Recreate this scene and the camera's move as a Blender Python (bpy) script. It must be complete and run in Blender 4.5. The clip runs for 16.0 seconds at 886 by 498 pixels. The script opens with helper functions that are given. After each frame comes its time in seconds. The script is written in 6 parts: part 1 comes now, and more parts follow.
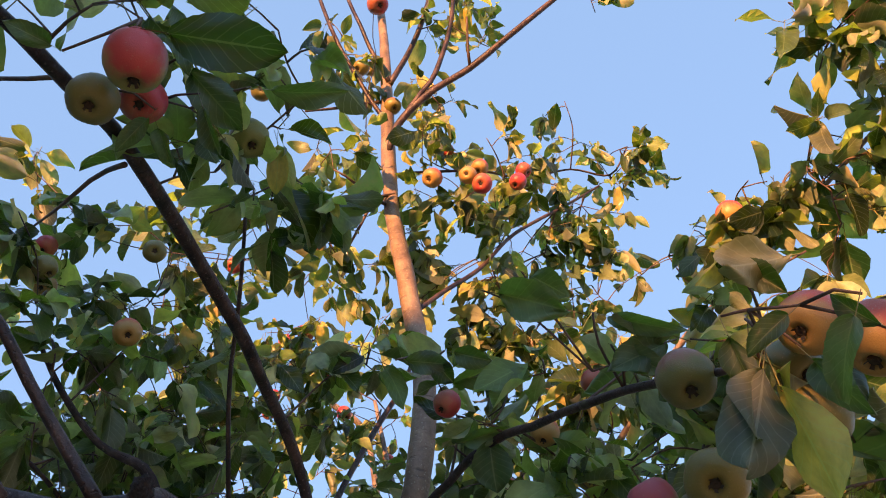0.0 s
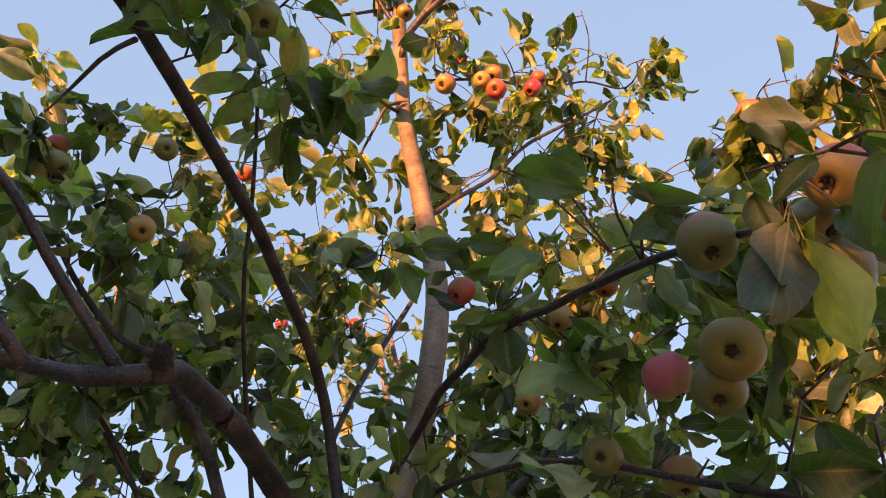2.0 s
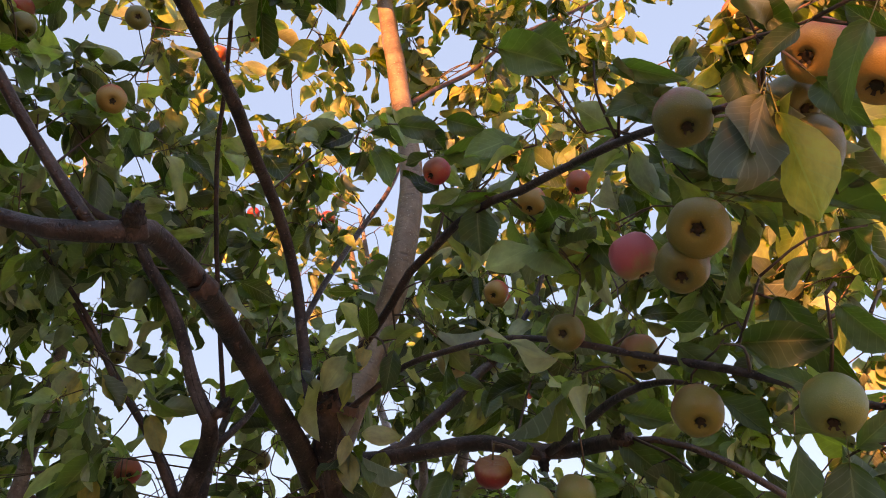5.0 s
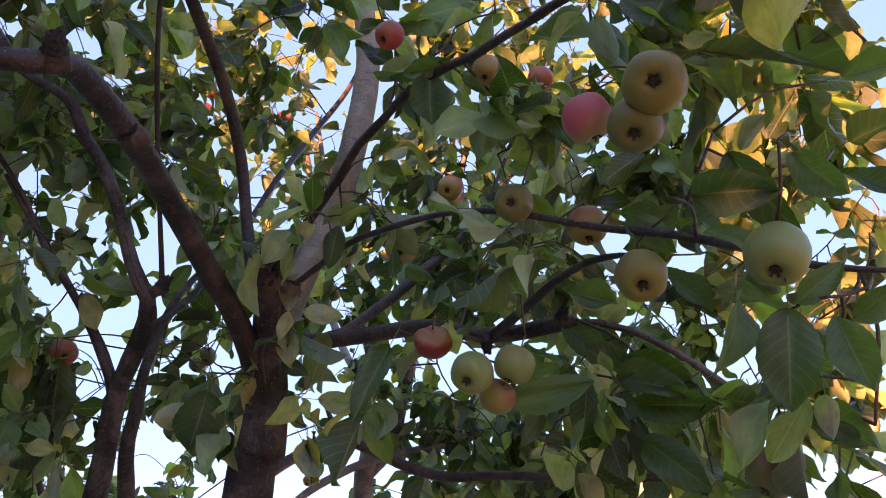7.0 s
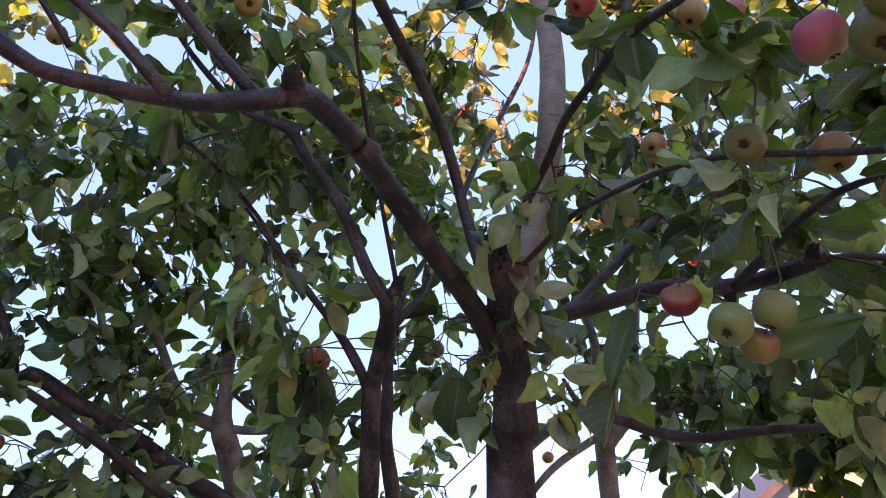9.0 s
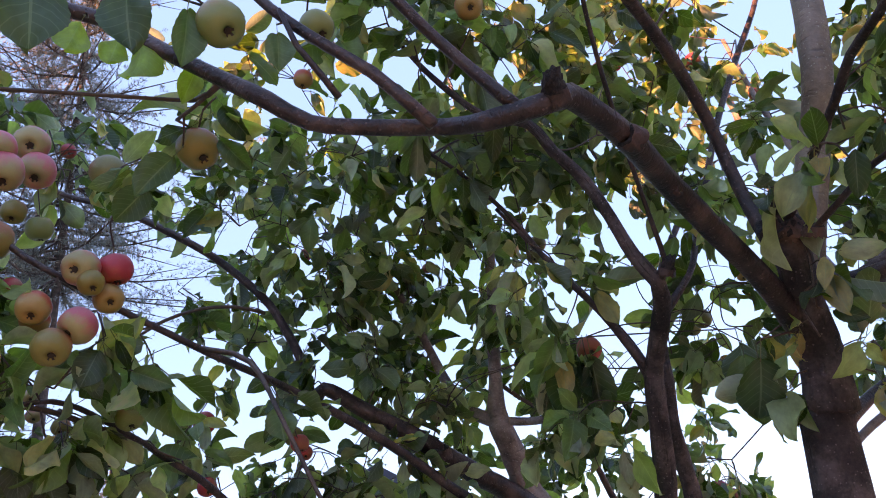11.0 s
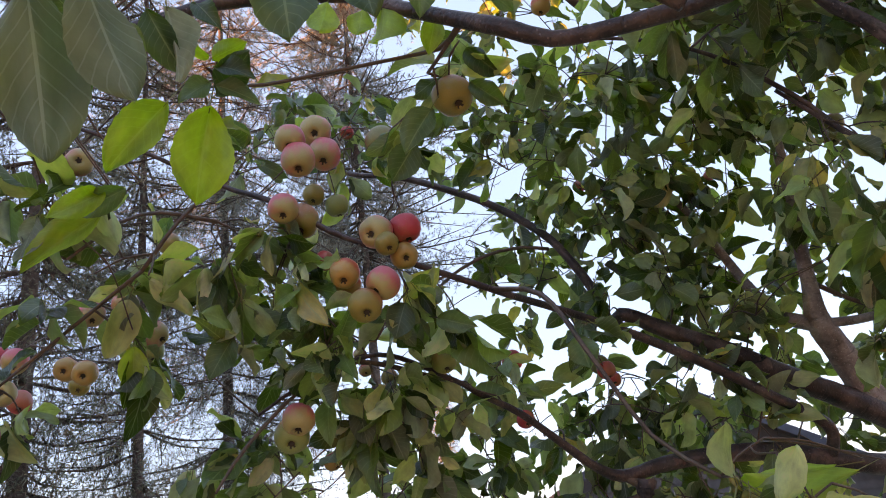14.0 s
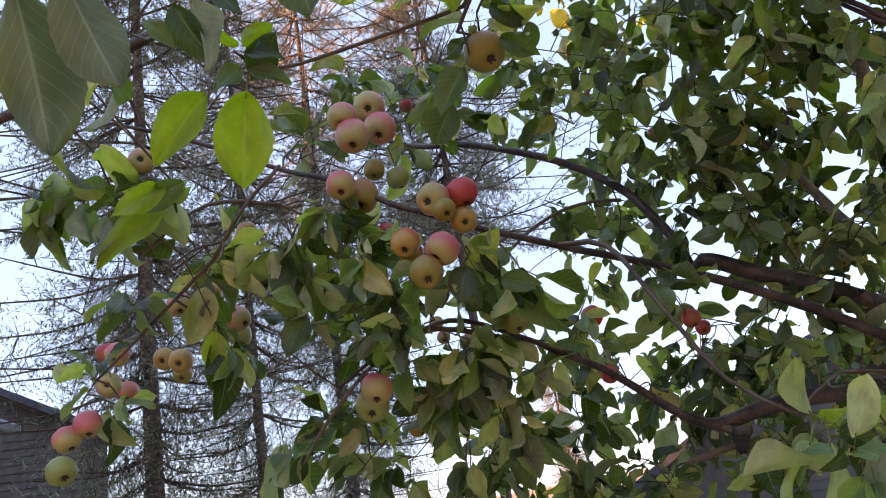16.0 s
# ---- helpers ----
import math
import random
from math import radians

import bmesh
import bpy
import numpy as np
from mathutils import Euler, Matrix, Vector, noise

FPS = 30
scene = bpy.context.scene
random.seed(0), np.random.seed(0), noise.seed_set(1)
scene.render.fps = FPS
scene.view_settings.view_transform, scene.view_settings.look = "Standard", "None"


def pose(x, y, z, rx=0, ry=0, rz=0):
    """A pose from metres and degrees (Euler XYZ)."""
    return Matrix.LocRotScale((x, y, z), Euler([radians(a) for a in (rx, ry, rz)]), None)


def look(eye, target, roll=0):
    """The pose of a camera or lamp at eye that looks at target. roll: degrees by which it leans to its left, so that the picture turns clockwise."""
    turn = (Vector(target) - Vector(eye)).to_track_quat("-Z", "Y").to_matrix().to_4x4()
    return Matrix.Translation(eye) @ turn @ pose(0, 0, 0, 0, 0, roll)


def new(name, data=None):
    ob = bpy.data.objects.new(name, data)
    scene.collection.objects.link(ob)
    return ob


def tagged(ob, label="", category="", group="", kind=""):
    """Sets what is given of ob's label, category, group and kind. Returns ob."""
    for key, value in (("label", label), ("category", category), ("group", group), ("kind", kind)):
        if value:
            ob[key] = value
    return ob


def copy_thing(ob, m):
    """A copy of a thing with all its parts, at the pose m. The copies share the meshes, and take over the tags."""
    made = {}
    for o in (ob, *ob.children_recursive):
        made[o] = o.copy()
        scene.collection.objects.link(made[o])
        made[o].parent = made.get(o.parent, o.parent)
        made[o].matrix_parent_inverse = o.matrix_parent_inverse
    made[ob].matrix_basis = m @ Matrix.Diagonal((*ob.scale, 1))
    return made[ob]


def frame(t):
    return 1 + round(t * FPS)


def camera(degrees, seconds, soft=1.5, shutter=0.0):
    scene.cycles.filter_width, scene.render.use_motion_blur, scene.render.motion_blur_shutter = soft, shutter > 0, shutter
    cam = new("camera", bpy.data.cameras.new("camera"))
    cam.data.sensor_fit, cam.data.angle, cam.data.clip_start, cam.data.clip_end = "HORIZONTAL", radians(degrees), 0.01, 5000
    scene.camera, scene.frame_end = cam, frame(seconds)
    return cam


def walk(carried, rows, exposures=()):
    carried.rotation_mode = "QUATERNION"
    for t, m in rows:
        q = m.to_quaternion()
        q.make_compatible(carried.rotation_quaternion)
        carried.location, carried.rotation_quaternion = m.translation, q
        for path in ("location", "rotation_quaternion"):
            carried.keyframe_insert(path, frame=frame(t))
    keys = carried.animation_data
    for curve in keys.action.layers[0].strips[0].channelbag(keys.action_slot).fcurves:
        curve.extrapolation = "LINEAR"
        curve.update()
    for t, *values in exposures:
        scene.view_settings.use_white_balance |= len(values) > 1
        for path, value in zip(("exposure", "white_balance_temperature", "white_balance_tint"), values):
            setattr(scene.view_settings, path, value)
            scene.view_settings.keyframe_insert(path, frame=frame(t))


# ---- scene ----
cam = camera(60.3, 16.0, soft=1.0)
PATH = [
    (0, (0.154, 0.08, 1.773), (0.155, 1.586, 3.089), -2.8),
    (0.5, (0.144, 0.103, 1.756), (0.132, 1.629, 3.049), -2.4),
    (1, (0.141, 0.118, 1.744), (0.116, 1.677, 2.997), -1.9),
    (1.5, (0.142, 0.123, 1.737), (0.111, 1.711, 2.951), -1.8),
    (2, (0.143, 0.123, 1.732), (0.113, 1.738, 2.911), -1.7),
    (2.5, (0.136, 0.122, 1.729), (0.106, 1.759, 2.876), -1.5),
    (3, (0.129, 0.121, 1.724), (0.098, 1.782, 2.838), -1.2),
    (3.2, (0.131, 0.121, 1.721), (0.101, 1.792, 2.82), -1.0),
    (5.3, (0.145, 0.15, 1.684), (0.194, 1.904, 2.644), 0.1),
    (5.5, (0.149, 0.164, 1.67), (0.205, 1.925, 2.616), 0.4),
    (6, (0.16, 0.189, 1.655), (0.253, 1.979, 2.542), 0.6),
    (6.5, (0.169, 0.197, 1.65), (0.302, 2.003, 2.499), 0.8),
    (7, (0.162, 0.202, 1.643), (0.303, 2.019, 2.466), 0.9),
    (7.5, (0.146, 0.199, 1.635), (0.223, 2.03, 2.437), 0.4),
    (8, (0.125, 0.197, 1.631), (0.076, 2.035, 2.418), -0.4),
    (8.5, (0.116, 0.197, 1.63), (-0.079, 2.029, 2.41), -1.6),
    (9, (0.108, 0.189, 1.631), (-0.233, 1.998, 2.415), -2.3),
    (9.5, (0.078, 0.181, 1.634), (-0.41, 1.952, 2.425), -3.1),
    (9.7, (0.066, 0.175, 1.639), (-0.474, 1.931, 2.43), -3.9),
    (11.8, (0.036, 0.191, 1.693), (-1.033, 1.726, 2.4), -4.8),
    (12, (0.033, 0.195, 1.689), (-1.074, 1.703, 2.395), -5.3),
    (12.5, (0.028, 0.202, 1.684), (-1.183, 1.627, 2.391), -6.3),
    (13, (0.027, 0.202, 1.675), (-1.285, 1.536, 2.381), -6.1),
    (13.5, (0.022, 0.198, 1.667), (-1.377, 1.454, 2.349), -5.9),
    (14, (0.033, 0.198, 1.665), (-1.434, 1.384, 2.328), -7.2),
    (14.5, (0.059, 0.214, 1.662), (-1.455, 1.347, 2.316), -8.6),
    (15, (0.072, 0.25, 1.659), (-1.476, 1.343, 2.298), -9.0),
    (15.5, (0.081, 0.246, 1.653), (-1.503, 1.297, 2.275), -9.1),
    (16, (0.061, 0.249, 1.645), (-1.566, 1.228, 2.272), -10.2),
]
walk(cam, [(t, look(eye, target, roll)) for t, eye, target, roll in PATH],
     [(0.0, 1.62, 7000, 23), (1.5, 1.65, 7900, 27), (3.0, 1.75, 9200, 31), (5.5, 1.95, 9500, 37), (6.5, 2.05, 7600, 38), (9.5, 2.2, 6900, 41), (12.0, 2.25, 7700, 36), (13.5, 2.3, 8700, 34), (16.0, 2.35, 8700, 33)])


# ---- world, sun ----
SUN_EL, SUN_AZ = 15.0, 205.0     # degrees above the horizon; clockwise from +y
world = bpy.data.worlds.new("sky")
scene.world = world
world.use_nodes = True
wn = world.node_tree.nodes
sky = wn.new("ShaderNodeTexSky")
sky.sky_type = "NISHITA"
sky.sun_disc = False
sky.sun_elevation, sky.sun_rotation = radians(SUN_EL), radians(SUN_AZ)
sky.air_density, sky.dust_density, sky.ozone_density = 1.0, 0.2, 3.2
wn["Background"].inputs["Strength"].default_value = 0.15
# thin high haze over the clear sky
haze = wn.new("ShaderNodeMix")
haze.data_type = "RGBA"
haze.inputs[0].default_value, haze.inputs[7].default_value = 0.82, (0.74, 1.32, 2.12, 1)
world.node_tree.links.new(sky.outputs[0], haze.inputs[6])
world.node_tree.links.new(haze.outputs[2], wn["Background"].inputs["Color"])
sun = new("sun", bpy.data.lights.new("sun", "SUN"))
sun.data.energy, sun.data.angle, sun.data.color = 4.7, radians(0.6), (1.0, 0.45, 0.16)
to_sun = Vector((math.sin(radians(SUN_AZ)) * math.cos(radians(SUN_EL)), math.cos(radians(SUN_AZ)) * math.cos(radians(SUN_EL)), math.sin(radians(SUN_EL))))
sun.matrix_world = look(to_sun * 30, (0, 0, 0))


# ---- materials ----
def material(name):
    m = bpy.data.materials.new(name)
    m.use_nodes = True
    t = m.node_tree
    return m, t.nodes, t.links, t.nodes["Principled BSDF"]


def node(nodes, kind, **values):
    n = nodes.new(kind)
    for key, v in values.items():
        n.inputs[key].default_value = v
    return n


def ramp(nodes, links, source, stops):
    r = nodes.new("ShaderNodeValToRGB")
    e = r.color_ramp.elements
    while len(e) < len(stops):
        e.new(0.5)
    for el, (p, c) in zip(e, stops):
        el.position, el.color = p, (*c, 1)
    links.new(source, r.inputs[0])
    return r.outputs[0]


def maths(nodes, links, op, a, b=None):
    n = nodes.new("ShaderNodeMath")
    n.operation = op
    for i, v in enumerate((a, b)):
        if v is None:
            continue
        if isinstance(v, (int, float)):
            n.inputs[i].default_value = v
        else:
            links.new(v, n.inputs[i])
    return n.outputs[0]


def mixed(nodes, links, fac, a, b, mode="MIX"):
    n = nodes.new("ShaderNodeMix")
    n.data_type, n.blend_type = "RGBA", mode
    for key, v in ((0, fac), (6, a), (7, b)):
        if isinstance(v, (int, float)):
            n.inputs[key].default_value = v
        elif isinstance(v, tuple):
            n.inputs[key].default_value = (*v, 1)
        else:
            links.new(v, n.inputs[key])
    return n.outputs[2]


def bump(nodes, links, bsdf, height, strength, distance):
    b = node(nodes, "ShaderNodeBump", Strength=strength, Distance=distance)
    links.new(height, b.inputs["Height"])
    links.new(b.outputs[0], bsdf.inputs["Normal"])


def own_random(nodes, links):
    """One number for each leaf, whether an object or an island of a joined mesh."""
    a, b = nodes.new("ShaderNodeNewGeometry"), nodes.new("ShaderNodeObjectInfo")
    s = maths(nodes, links, "ADD", a.outputs["Random Per Island"], b.outputs["Random"])
    return maths(nodes, links, "FRACT", s)


def leaf_material(name, stops, glow, vein, rough, through_light):
    m, n, l, b = material(name)
    uv = n.new("ShaderNodeUVMap")
    sep = n.new("ShaderNodeSeparateXYZ")
    l.new(uv.outputs[0], sep.inputs[0])
    rnd = own_random(n, l)
    base = ramp(n, l, rnd, stops)
    co = n.new("ShaderNodeTexCoord")
    noise_big = node(n, "ShaderNodeTexNoise", Scale=2.6, Detail=4.0, Roughness=0.6)
    noise_big.noise_dimensions = "4D"
    l.new(uv.outputs[0], noise_big.inputs["Vector"])
    l.new(maths(n, l, "MULTIPLY", rnd, 90.0), noise_big.inputs["W"])
    fine = node(n, "ShaderNodeTexNoise", Scale=420.0, Detail=2.0)
    l.new(co.outputs["Object"], fine.inputs["Vector"])
    # blotchy tone within each leaf, standing in for neighbours' shadows and curl
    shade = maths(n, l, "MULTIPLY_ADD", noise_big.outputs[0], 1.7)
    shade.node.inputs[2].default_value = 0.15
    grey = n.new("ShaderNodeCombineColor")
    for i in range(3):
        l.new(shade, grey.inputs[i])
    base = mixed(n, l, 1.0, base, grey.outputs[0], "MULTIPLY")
    # midrib and side veins
    across = maths(n, l, "ABSOLUTE", maths(n, l, "SUBTRACT", sep.outputs[0], 0.5))
    rib = maths(n, l, "LESS_THAN", across, 0.02)
    lane = maths(n, l, "FRACT", maths(n, l, "MULTIPLY", maths(n, l, "SUBTRACT", sep.outputs[1], maths(n, l, "MULTIPLY", across, 0.55)), 8.0))
    side = maths(n, l, "MULTIPLY", maths(n, l, "LESS_THAN", lane, 0.11), 0.55)
    veins = maths(n, l, "MAXIMUM", rib, side)
    base = mixed(n, l, maths(n, l, "MULTIPLY", veins, 0.42), base, vein)
    l.new(base, b.inputs["Base Color"])
    b.inputs["Roughness"].default_value = rough
    b.inputs["Specular IOR Level"].default_value = 0.55
    h = maths(n, l, "ADD", maths(n, l, "MULTIPLY", veins, -0.6), maths(n, l, "MULTIPLY", fine.outputs[0], 0.5))
    bump(n, l, b, h, 0.5, 0.0006)
    tr = n.new("ShaderNodeBsdfTranslucent")
    l.new(mixed(n, l, 1.0, mixed(n, l, 0.3, base, glow), (2.7, 2.95, 1.85), "MULTIPLY"), tr.inputs["Color"])
    mix = node(n, "ShaderNodeMixShader", Fac=through_light)
    l.new(b.outputs[0], mix.inputs[1])
    l.new(tr.outputs[0], mix.inputs[2])
    l.new(mix.outputs[0], n["Material Output"].inputs["Surface"])
    return m


# near-black to pale tones carry leaf-to-leaf light and shade beyond real leaf colour
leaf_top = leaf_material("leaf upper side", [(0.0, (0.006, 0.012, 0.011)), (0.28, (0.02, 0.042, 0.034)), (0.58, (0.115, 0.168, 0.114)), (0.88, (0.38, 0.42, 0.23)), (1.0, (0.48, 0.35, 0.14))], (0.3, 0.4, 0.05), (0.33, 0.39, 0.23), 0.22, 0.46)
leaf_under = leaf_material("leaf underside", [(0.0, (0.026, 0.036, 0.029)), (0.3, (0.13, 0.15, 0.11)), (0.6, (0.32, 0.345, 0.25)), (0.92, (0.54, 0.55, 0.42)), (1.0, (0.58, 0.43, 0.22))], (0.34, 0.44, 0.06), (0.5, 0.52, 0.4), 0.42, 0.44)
big_top = leaf_material("large leaf upper side", [(0.0, (0.022, 0.048, 0.04)), (1.0, (0.13, 0.19, 0.115))], (0.3, 0.4, 0.05), (0.29, 0.35, 0.2), 0.27, 0.42)
big_under = leaf_material("large leaf underside", [(0.0, (0.07, 0.09, 0.06)), (1.0, (0.24, 0.255, 0.16))], (0.34, 0.44, 0.06), (0.43, 0.45, 0.35), 0.45, 0.42)
leaf_young = leaf_material("young leaf", [(0.0, (0.1, 0.15, 0.07)), (1.0, (0.22, 0.27, 0.13))], (0.34, 0.5, 0.06), (0.36, 0.44, 0.22), 0.32, 0.48)
# yellow-green brightened to carry the sky's backlight in the leaf's own colour
leaf_fresh_backlit = leaf_material("fresh leaf, backlight painted in", [(0.0, (0.24, 0.29, 0.065)), (1.0, (0.32, 0.37, 0.09))], (0.4, 0.5, 0.06), (0.36, 0.42, 0.18), 0.35, 0.5)

petiole_mat, n, l, b = material("leaf stalk")
b.inputs["Base Color"].default_value, b.inputs["Roughness"].default_value = (0.2, 0.2, 0.06, 1), 0.5


def bark_material(name, stops, ring, rough, bump_strength, scars=0.25):
    m, n, l, b = material(name)
    co = n.new("ShaderNodeTexCoord")
    big = node(n, "ShaderNodeTexNoise", Scale=18.0, Detail=5.0, Roughness=0.6)
    fine = node(n, "ShaderNodeTexNoise", Scale=170.0, Detail=4.0, Roughness=0.65)
    spots = node(n, "ShaderNodeTexVoronoi", Scale=130.0, Randomness=1.0)
    for t in (big, fine, spots):
        l.new(co.outputs["Object"], t.inputs["Vector"])
    uv = n.new("ShaderNodeUVMap")
    stretch = n.new("ShaderNodeMapping")
    stretch.inputs["Scale"].default_value = (4.0, 130.0 * ring, 1.0) if ring > 0.4 else (17.0, 13.0, 1.0)
    l.new(uv.outputs[0], stretch.inputs["Vector"])
    lent = node(n, "ShaderNodeTexNoise", Scale=1.0, Detail=3.0, Roughness=0.5)
    l.new(stretch.outputs[0], lent.inputs["Vector"])
    lines = n.new("ShaderNodeMapRange")
    lines.inputs["From Min"].default_value, lines.inputs["From Max"].default_value = 0.58, 0.72
    l.new(lent.outputs[0], lines.inputs["Value"])
    f = maths(n, l, "ADD", maths(n, l, "MULTIPLY", big.outputs[0], 0.75), maths(n, l, "MULTIPLY", fine.outputs[0], 0.25))
    col = ramp(n, l, f, stops)
    # dark ring scars, grey weathered film, pale breathing pores
    col = mixed(n, l, maths(n, l, "MULTIPLY", lines.outputs[0], 0.6), col, tuple(c * 0.45 for c in stops[0][1]))
    grey = node(n, "ShaderNodeTexNoise", Scale=7.0, Detail=6.0, Roughness=0.7)
    l.new(co.outputs["Object"], grey.inputs["Vector"])
    film = n.new("ShaderNodeMapRange")
    film.inputs["From Min"].default_value, film.inputs["From Max"].default_value = 0.55, 0.75
    l.new(grey.outputs[0], film.inputs["Value"])
    top = stops[-1][1]
    col = mixed(n, l, maths(n, l, "MULTIPLY", film.outputs[0], 0.3), col, tuple(0.5 * c + 0.5 * sum(top) / 3 + 0.02 for c in top))
    pores = maths(n, l, "LESS_THAN", spots.outputs["Distance"], 0.16)
    col = mixed(n, l, maths(n, l, "MULTIPLY", pores, 0.45), col, tuple(min(0.5, c * 1.6 + 0.07) for c in top))
    l.new(col, b.inputs["Base Color"])
    b.inputs["Roughness"].default_value = rough
    h = maths(n, l, "ADD", maths(n, l, "MULTIPLY", fine.outputs[0], 0.6), maths(n, l, "MULTIPLY", lines.outputs[0], -scars * 2))
    h = maths(n, l, "ADD", h, maths(n, l, "MULTIPLY", pores, 0.35))
    h = maths(n, l, "ADD", h, maths(n, l, "MULTIPLY", big.outputs[0], 1.5))
    bump(n, l, b, h, bump_strength, 0.004)
    return m


bark = bark_material("apple bark, smooth", [(0.38, (0.013, 0.007, 0.007)), (0.5, (0.042, 0.024, 0.022)), (0.62, (0.105, 0.066, 0.056))], 1.0, 0.42, 0.7)
bark_old = bark_material("apple bark, fissured", [(0.4, (0.014, 0.0095, 0.0095)), (0.5, (0.048, 0.034, 0.032)), (0.6, (0.12, 0.09, 0.084))], 0.3, 0.75, 0.9)
bark_grey = bark_material("apple bark, grey and smooth", [(0.36, (0.11, 0.082, 0.073)), (0.5, (0.24, 0.185, 0.165)), (0.64, (0.4, 0.33, 0.3))], 0.8, 0.55, 0.6)
bark_pale = bark_material("apple bark, young and pale", [(0.34, (0.12, 0.08, 0.052)), (0.5, (0.23, 0.16, 0.105)), (0.66, (0.36, 0.265, 0.175))], 0.6, 0.45, 0.5)
bark_twig = bark_material("twig bark", [(0.35, (0.04, 0.024, 0.018)), (0.6, (0.13, 0.08, 0.052))], 1.0, 0.5, 0.3)
healed = bark_material("healed wound rim", [(0.36, (0.03, 0.017, 0.015)), (0.5, (0.08, 0.045, 0.038)), (0.64, (0.17, 0.105, 0.085))], 0.3, 0.7, 1.0)
charred, n, l, b = material("dry cut wood")
co = n.new("ShaderNodeTexCoord")
tx = node(n, "ShaderNodeTexNoise", Scale=180.0, Detail=5.0)
l.new(co.outputs["Object"], tx.inputs["Vector"])
l.new(ramp(n, l, tx.outputs[0], [(0.35, (0.012, 0.01, 0.01)), (0.7, (0.05, 0.04, 0.036))]), b.inputs["Base Color"])
b.inputs["Roughness"].default_value = 0.9
bump(n, l, b, tx.outputs[0], 1.0, 0.006)


def apple_material(name, ground, blush, amount, top):
    """ground: skin colour; blush: colour of the flushed cheek; amount: how far it spreads; top: how much it favours the stalk end."""
    m, n, l, b = material(name)
    co = n.new("ShaderNodeTexCoord")
    sep = n.new("ShaderNodeSeparateXYZ")
    l.new(co.outputs["Object"], sep.inputs[0])
    info = n.new("ShaderNodeObjectInfo")
    big = node(n, "ShaderNodeTexNoise", Scale=3.0, Detail=3.0)
    fine = node(n, "ShaderNodeTexNoise", Scale=45.0, Detail=3.0)
    stretch = n.new("ShaderNodeMapping")
    stretch.inputs["Scale"].default_value = (14.0, 14.0, 1.6)
    l.new(co.outputs["Object"], stretch.inputs["Vector"])
    streak = node(n, "ShaderNodeTexNoise", Scale=1.0, Detail=3.0)
    for t in (big, fine):
        l.new(co.outputs["Object"], t.inputs["Vector"])
    l.new(stretch.outputs[0], streak.inputs["Vector"])
    side = maths(n, l, "MULTIPLY", sep.outputs[0], 1.0 - top)
    up = maths(n, l, "MULTIPLY", sep.outputs[2], top * 1.3)
    f = maths(n, l, "ADD", maths(n, l, "ADD", side, up), maths(n, l, "MULTIPLY", big.outputs[0], 0.5))
    f = maths(n, l, "ADD", f, maths(n, l, "MULTIPLY", streak.outputs[0], 0.25))
    f = maths(n, l, "ADD", f, maths(n, l, "MULTIPLY", info.outputs["Random"], 0.16))
    f = maths(n, l, "ADD", f, amount - 0.45)
    base = ramp(n, l, fine.outputs[0], [(0.3, tuple(c * 0.86 for c in ground)), (0.7, ground)])
    mask = n.new("ShaderNodeMapRange")
    mask.interpolation_type = "SMOOTHSTEP"
    mask.inputs["From Min"].default_value, mask.inputs["From Max"].default_value = 0.05, 0.5
    l.new(f, mask.inputs["Value"])
    col = mixed(n, l, mask.outputs[0], base, blush)
    dots = node(n, "ShaderNodeTexVoronoi", Scale=16.0)
    l.new(co.outputs["Object"], dots.inputs["Vector"])
    col = mixed(n, l, maths(n, l, "MULTIPLY", maths(n, l, "LESS_THAN", dots.outputs["Distance"], 0.13), 0.5), col, (0.42, 0.36, 0.2))
    l.new(col, b.inputs["Base Color"])
    b.inputs["Roughness"].default_value = 0.38
    b.inputs["Subsurface Weight"].default_value = 0.05
    b.inputs["Subsurface Radius"].default_value = (0.006, 0.004, 0.002)
    b.inputs["Subsurface Scale"].default_value = 0.2
    bump(n, l, b, fine.outputs[0], 0.12, 0.01)
    return m


APPLE_KINDS = {
    "gn": (apple_material("green apple skin", (0.235, 0.27, 0.08), (0.34, 0.24, 0.09), 0.0, 0.5), "small green unripe apple hanging on its stalk"),
    "gb": (apple_material("dull green apple skin", (0.19, 0.175, 0.05), (0.28, 0.1, 0.05), 0.06, 0.6), "small green apple with a faint brownish-red cheek"),
    "gr": (apple_material("green and red apple skin", (0.3, 0.3, 0.1), (0.5, 0.06, 0.06), 0.1, 0.0), "small green apple with one red cheek"),
    "yl": (apple_material("yellow apple skin", (0.27, 0.215, 0.05), (0.34, 0.14, 0.06), 0.12, 0.5), "small yellow-green apple with a soft blush"),
    "or": (apple_material("orange apple skin", (0.44, 0.27, 0.08), (0.5, 0.08, 0.035), 0.28, 0.8), "small yellow apple flushed with orange"),
    "rd": (apple_material("red apple skin", (0.42, 0.13, 0.07), (0.48, 0.045, 0.055), 0.42, 0.4), "small ripe red apple hanging on its stalk"),
    "pk": (apple_material("pink apple skin", (0.4, 0.33, 0.13), (0.56, 0.12, 0.14), 0.46, 0.7), "small yellow-green apple with a pink flush round the stalk"),
    "rt": (apple_material("rotting apple skin", (0.27, 0.028, 0.025), (0.34, 0.16, 0.07), 0.08, 1.0), "shrivelled red apple with a brown rotten crown"),
}
calyx_mat, n, l, b = material("dry calyx")
b.inputs["Base Color"].default_value, b.inputs["Roughness"].default_value = (0.05, 0.036, 0.024, 1), 0.9
stalk_mat, n, l, b = material("apple stalk")
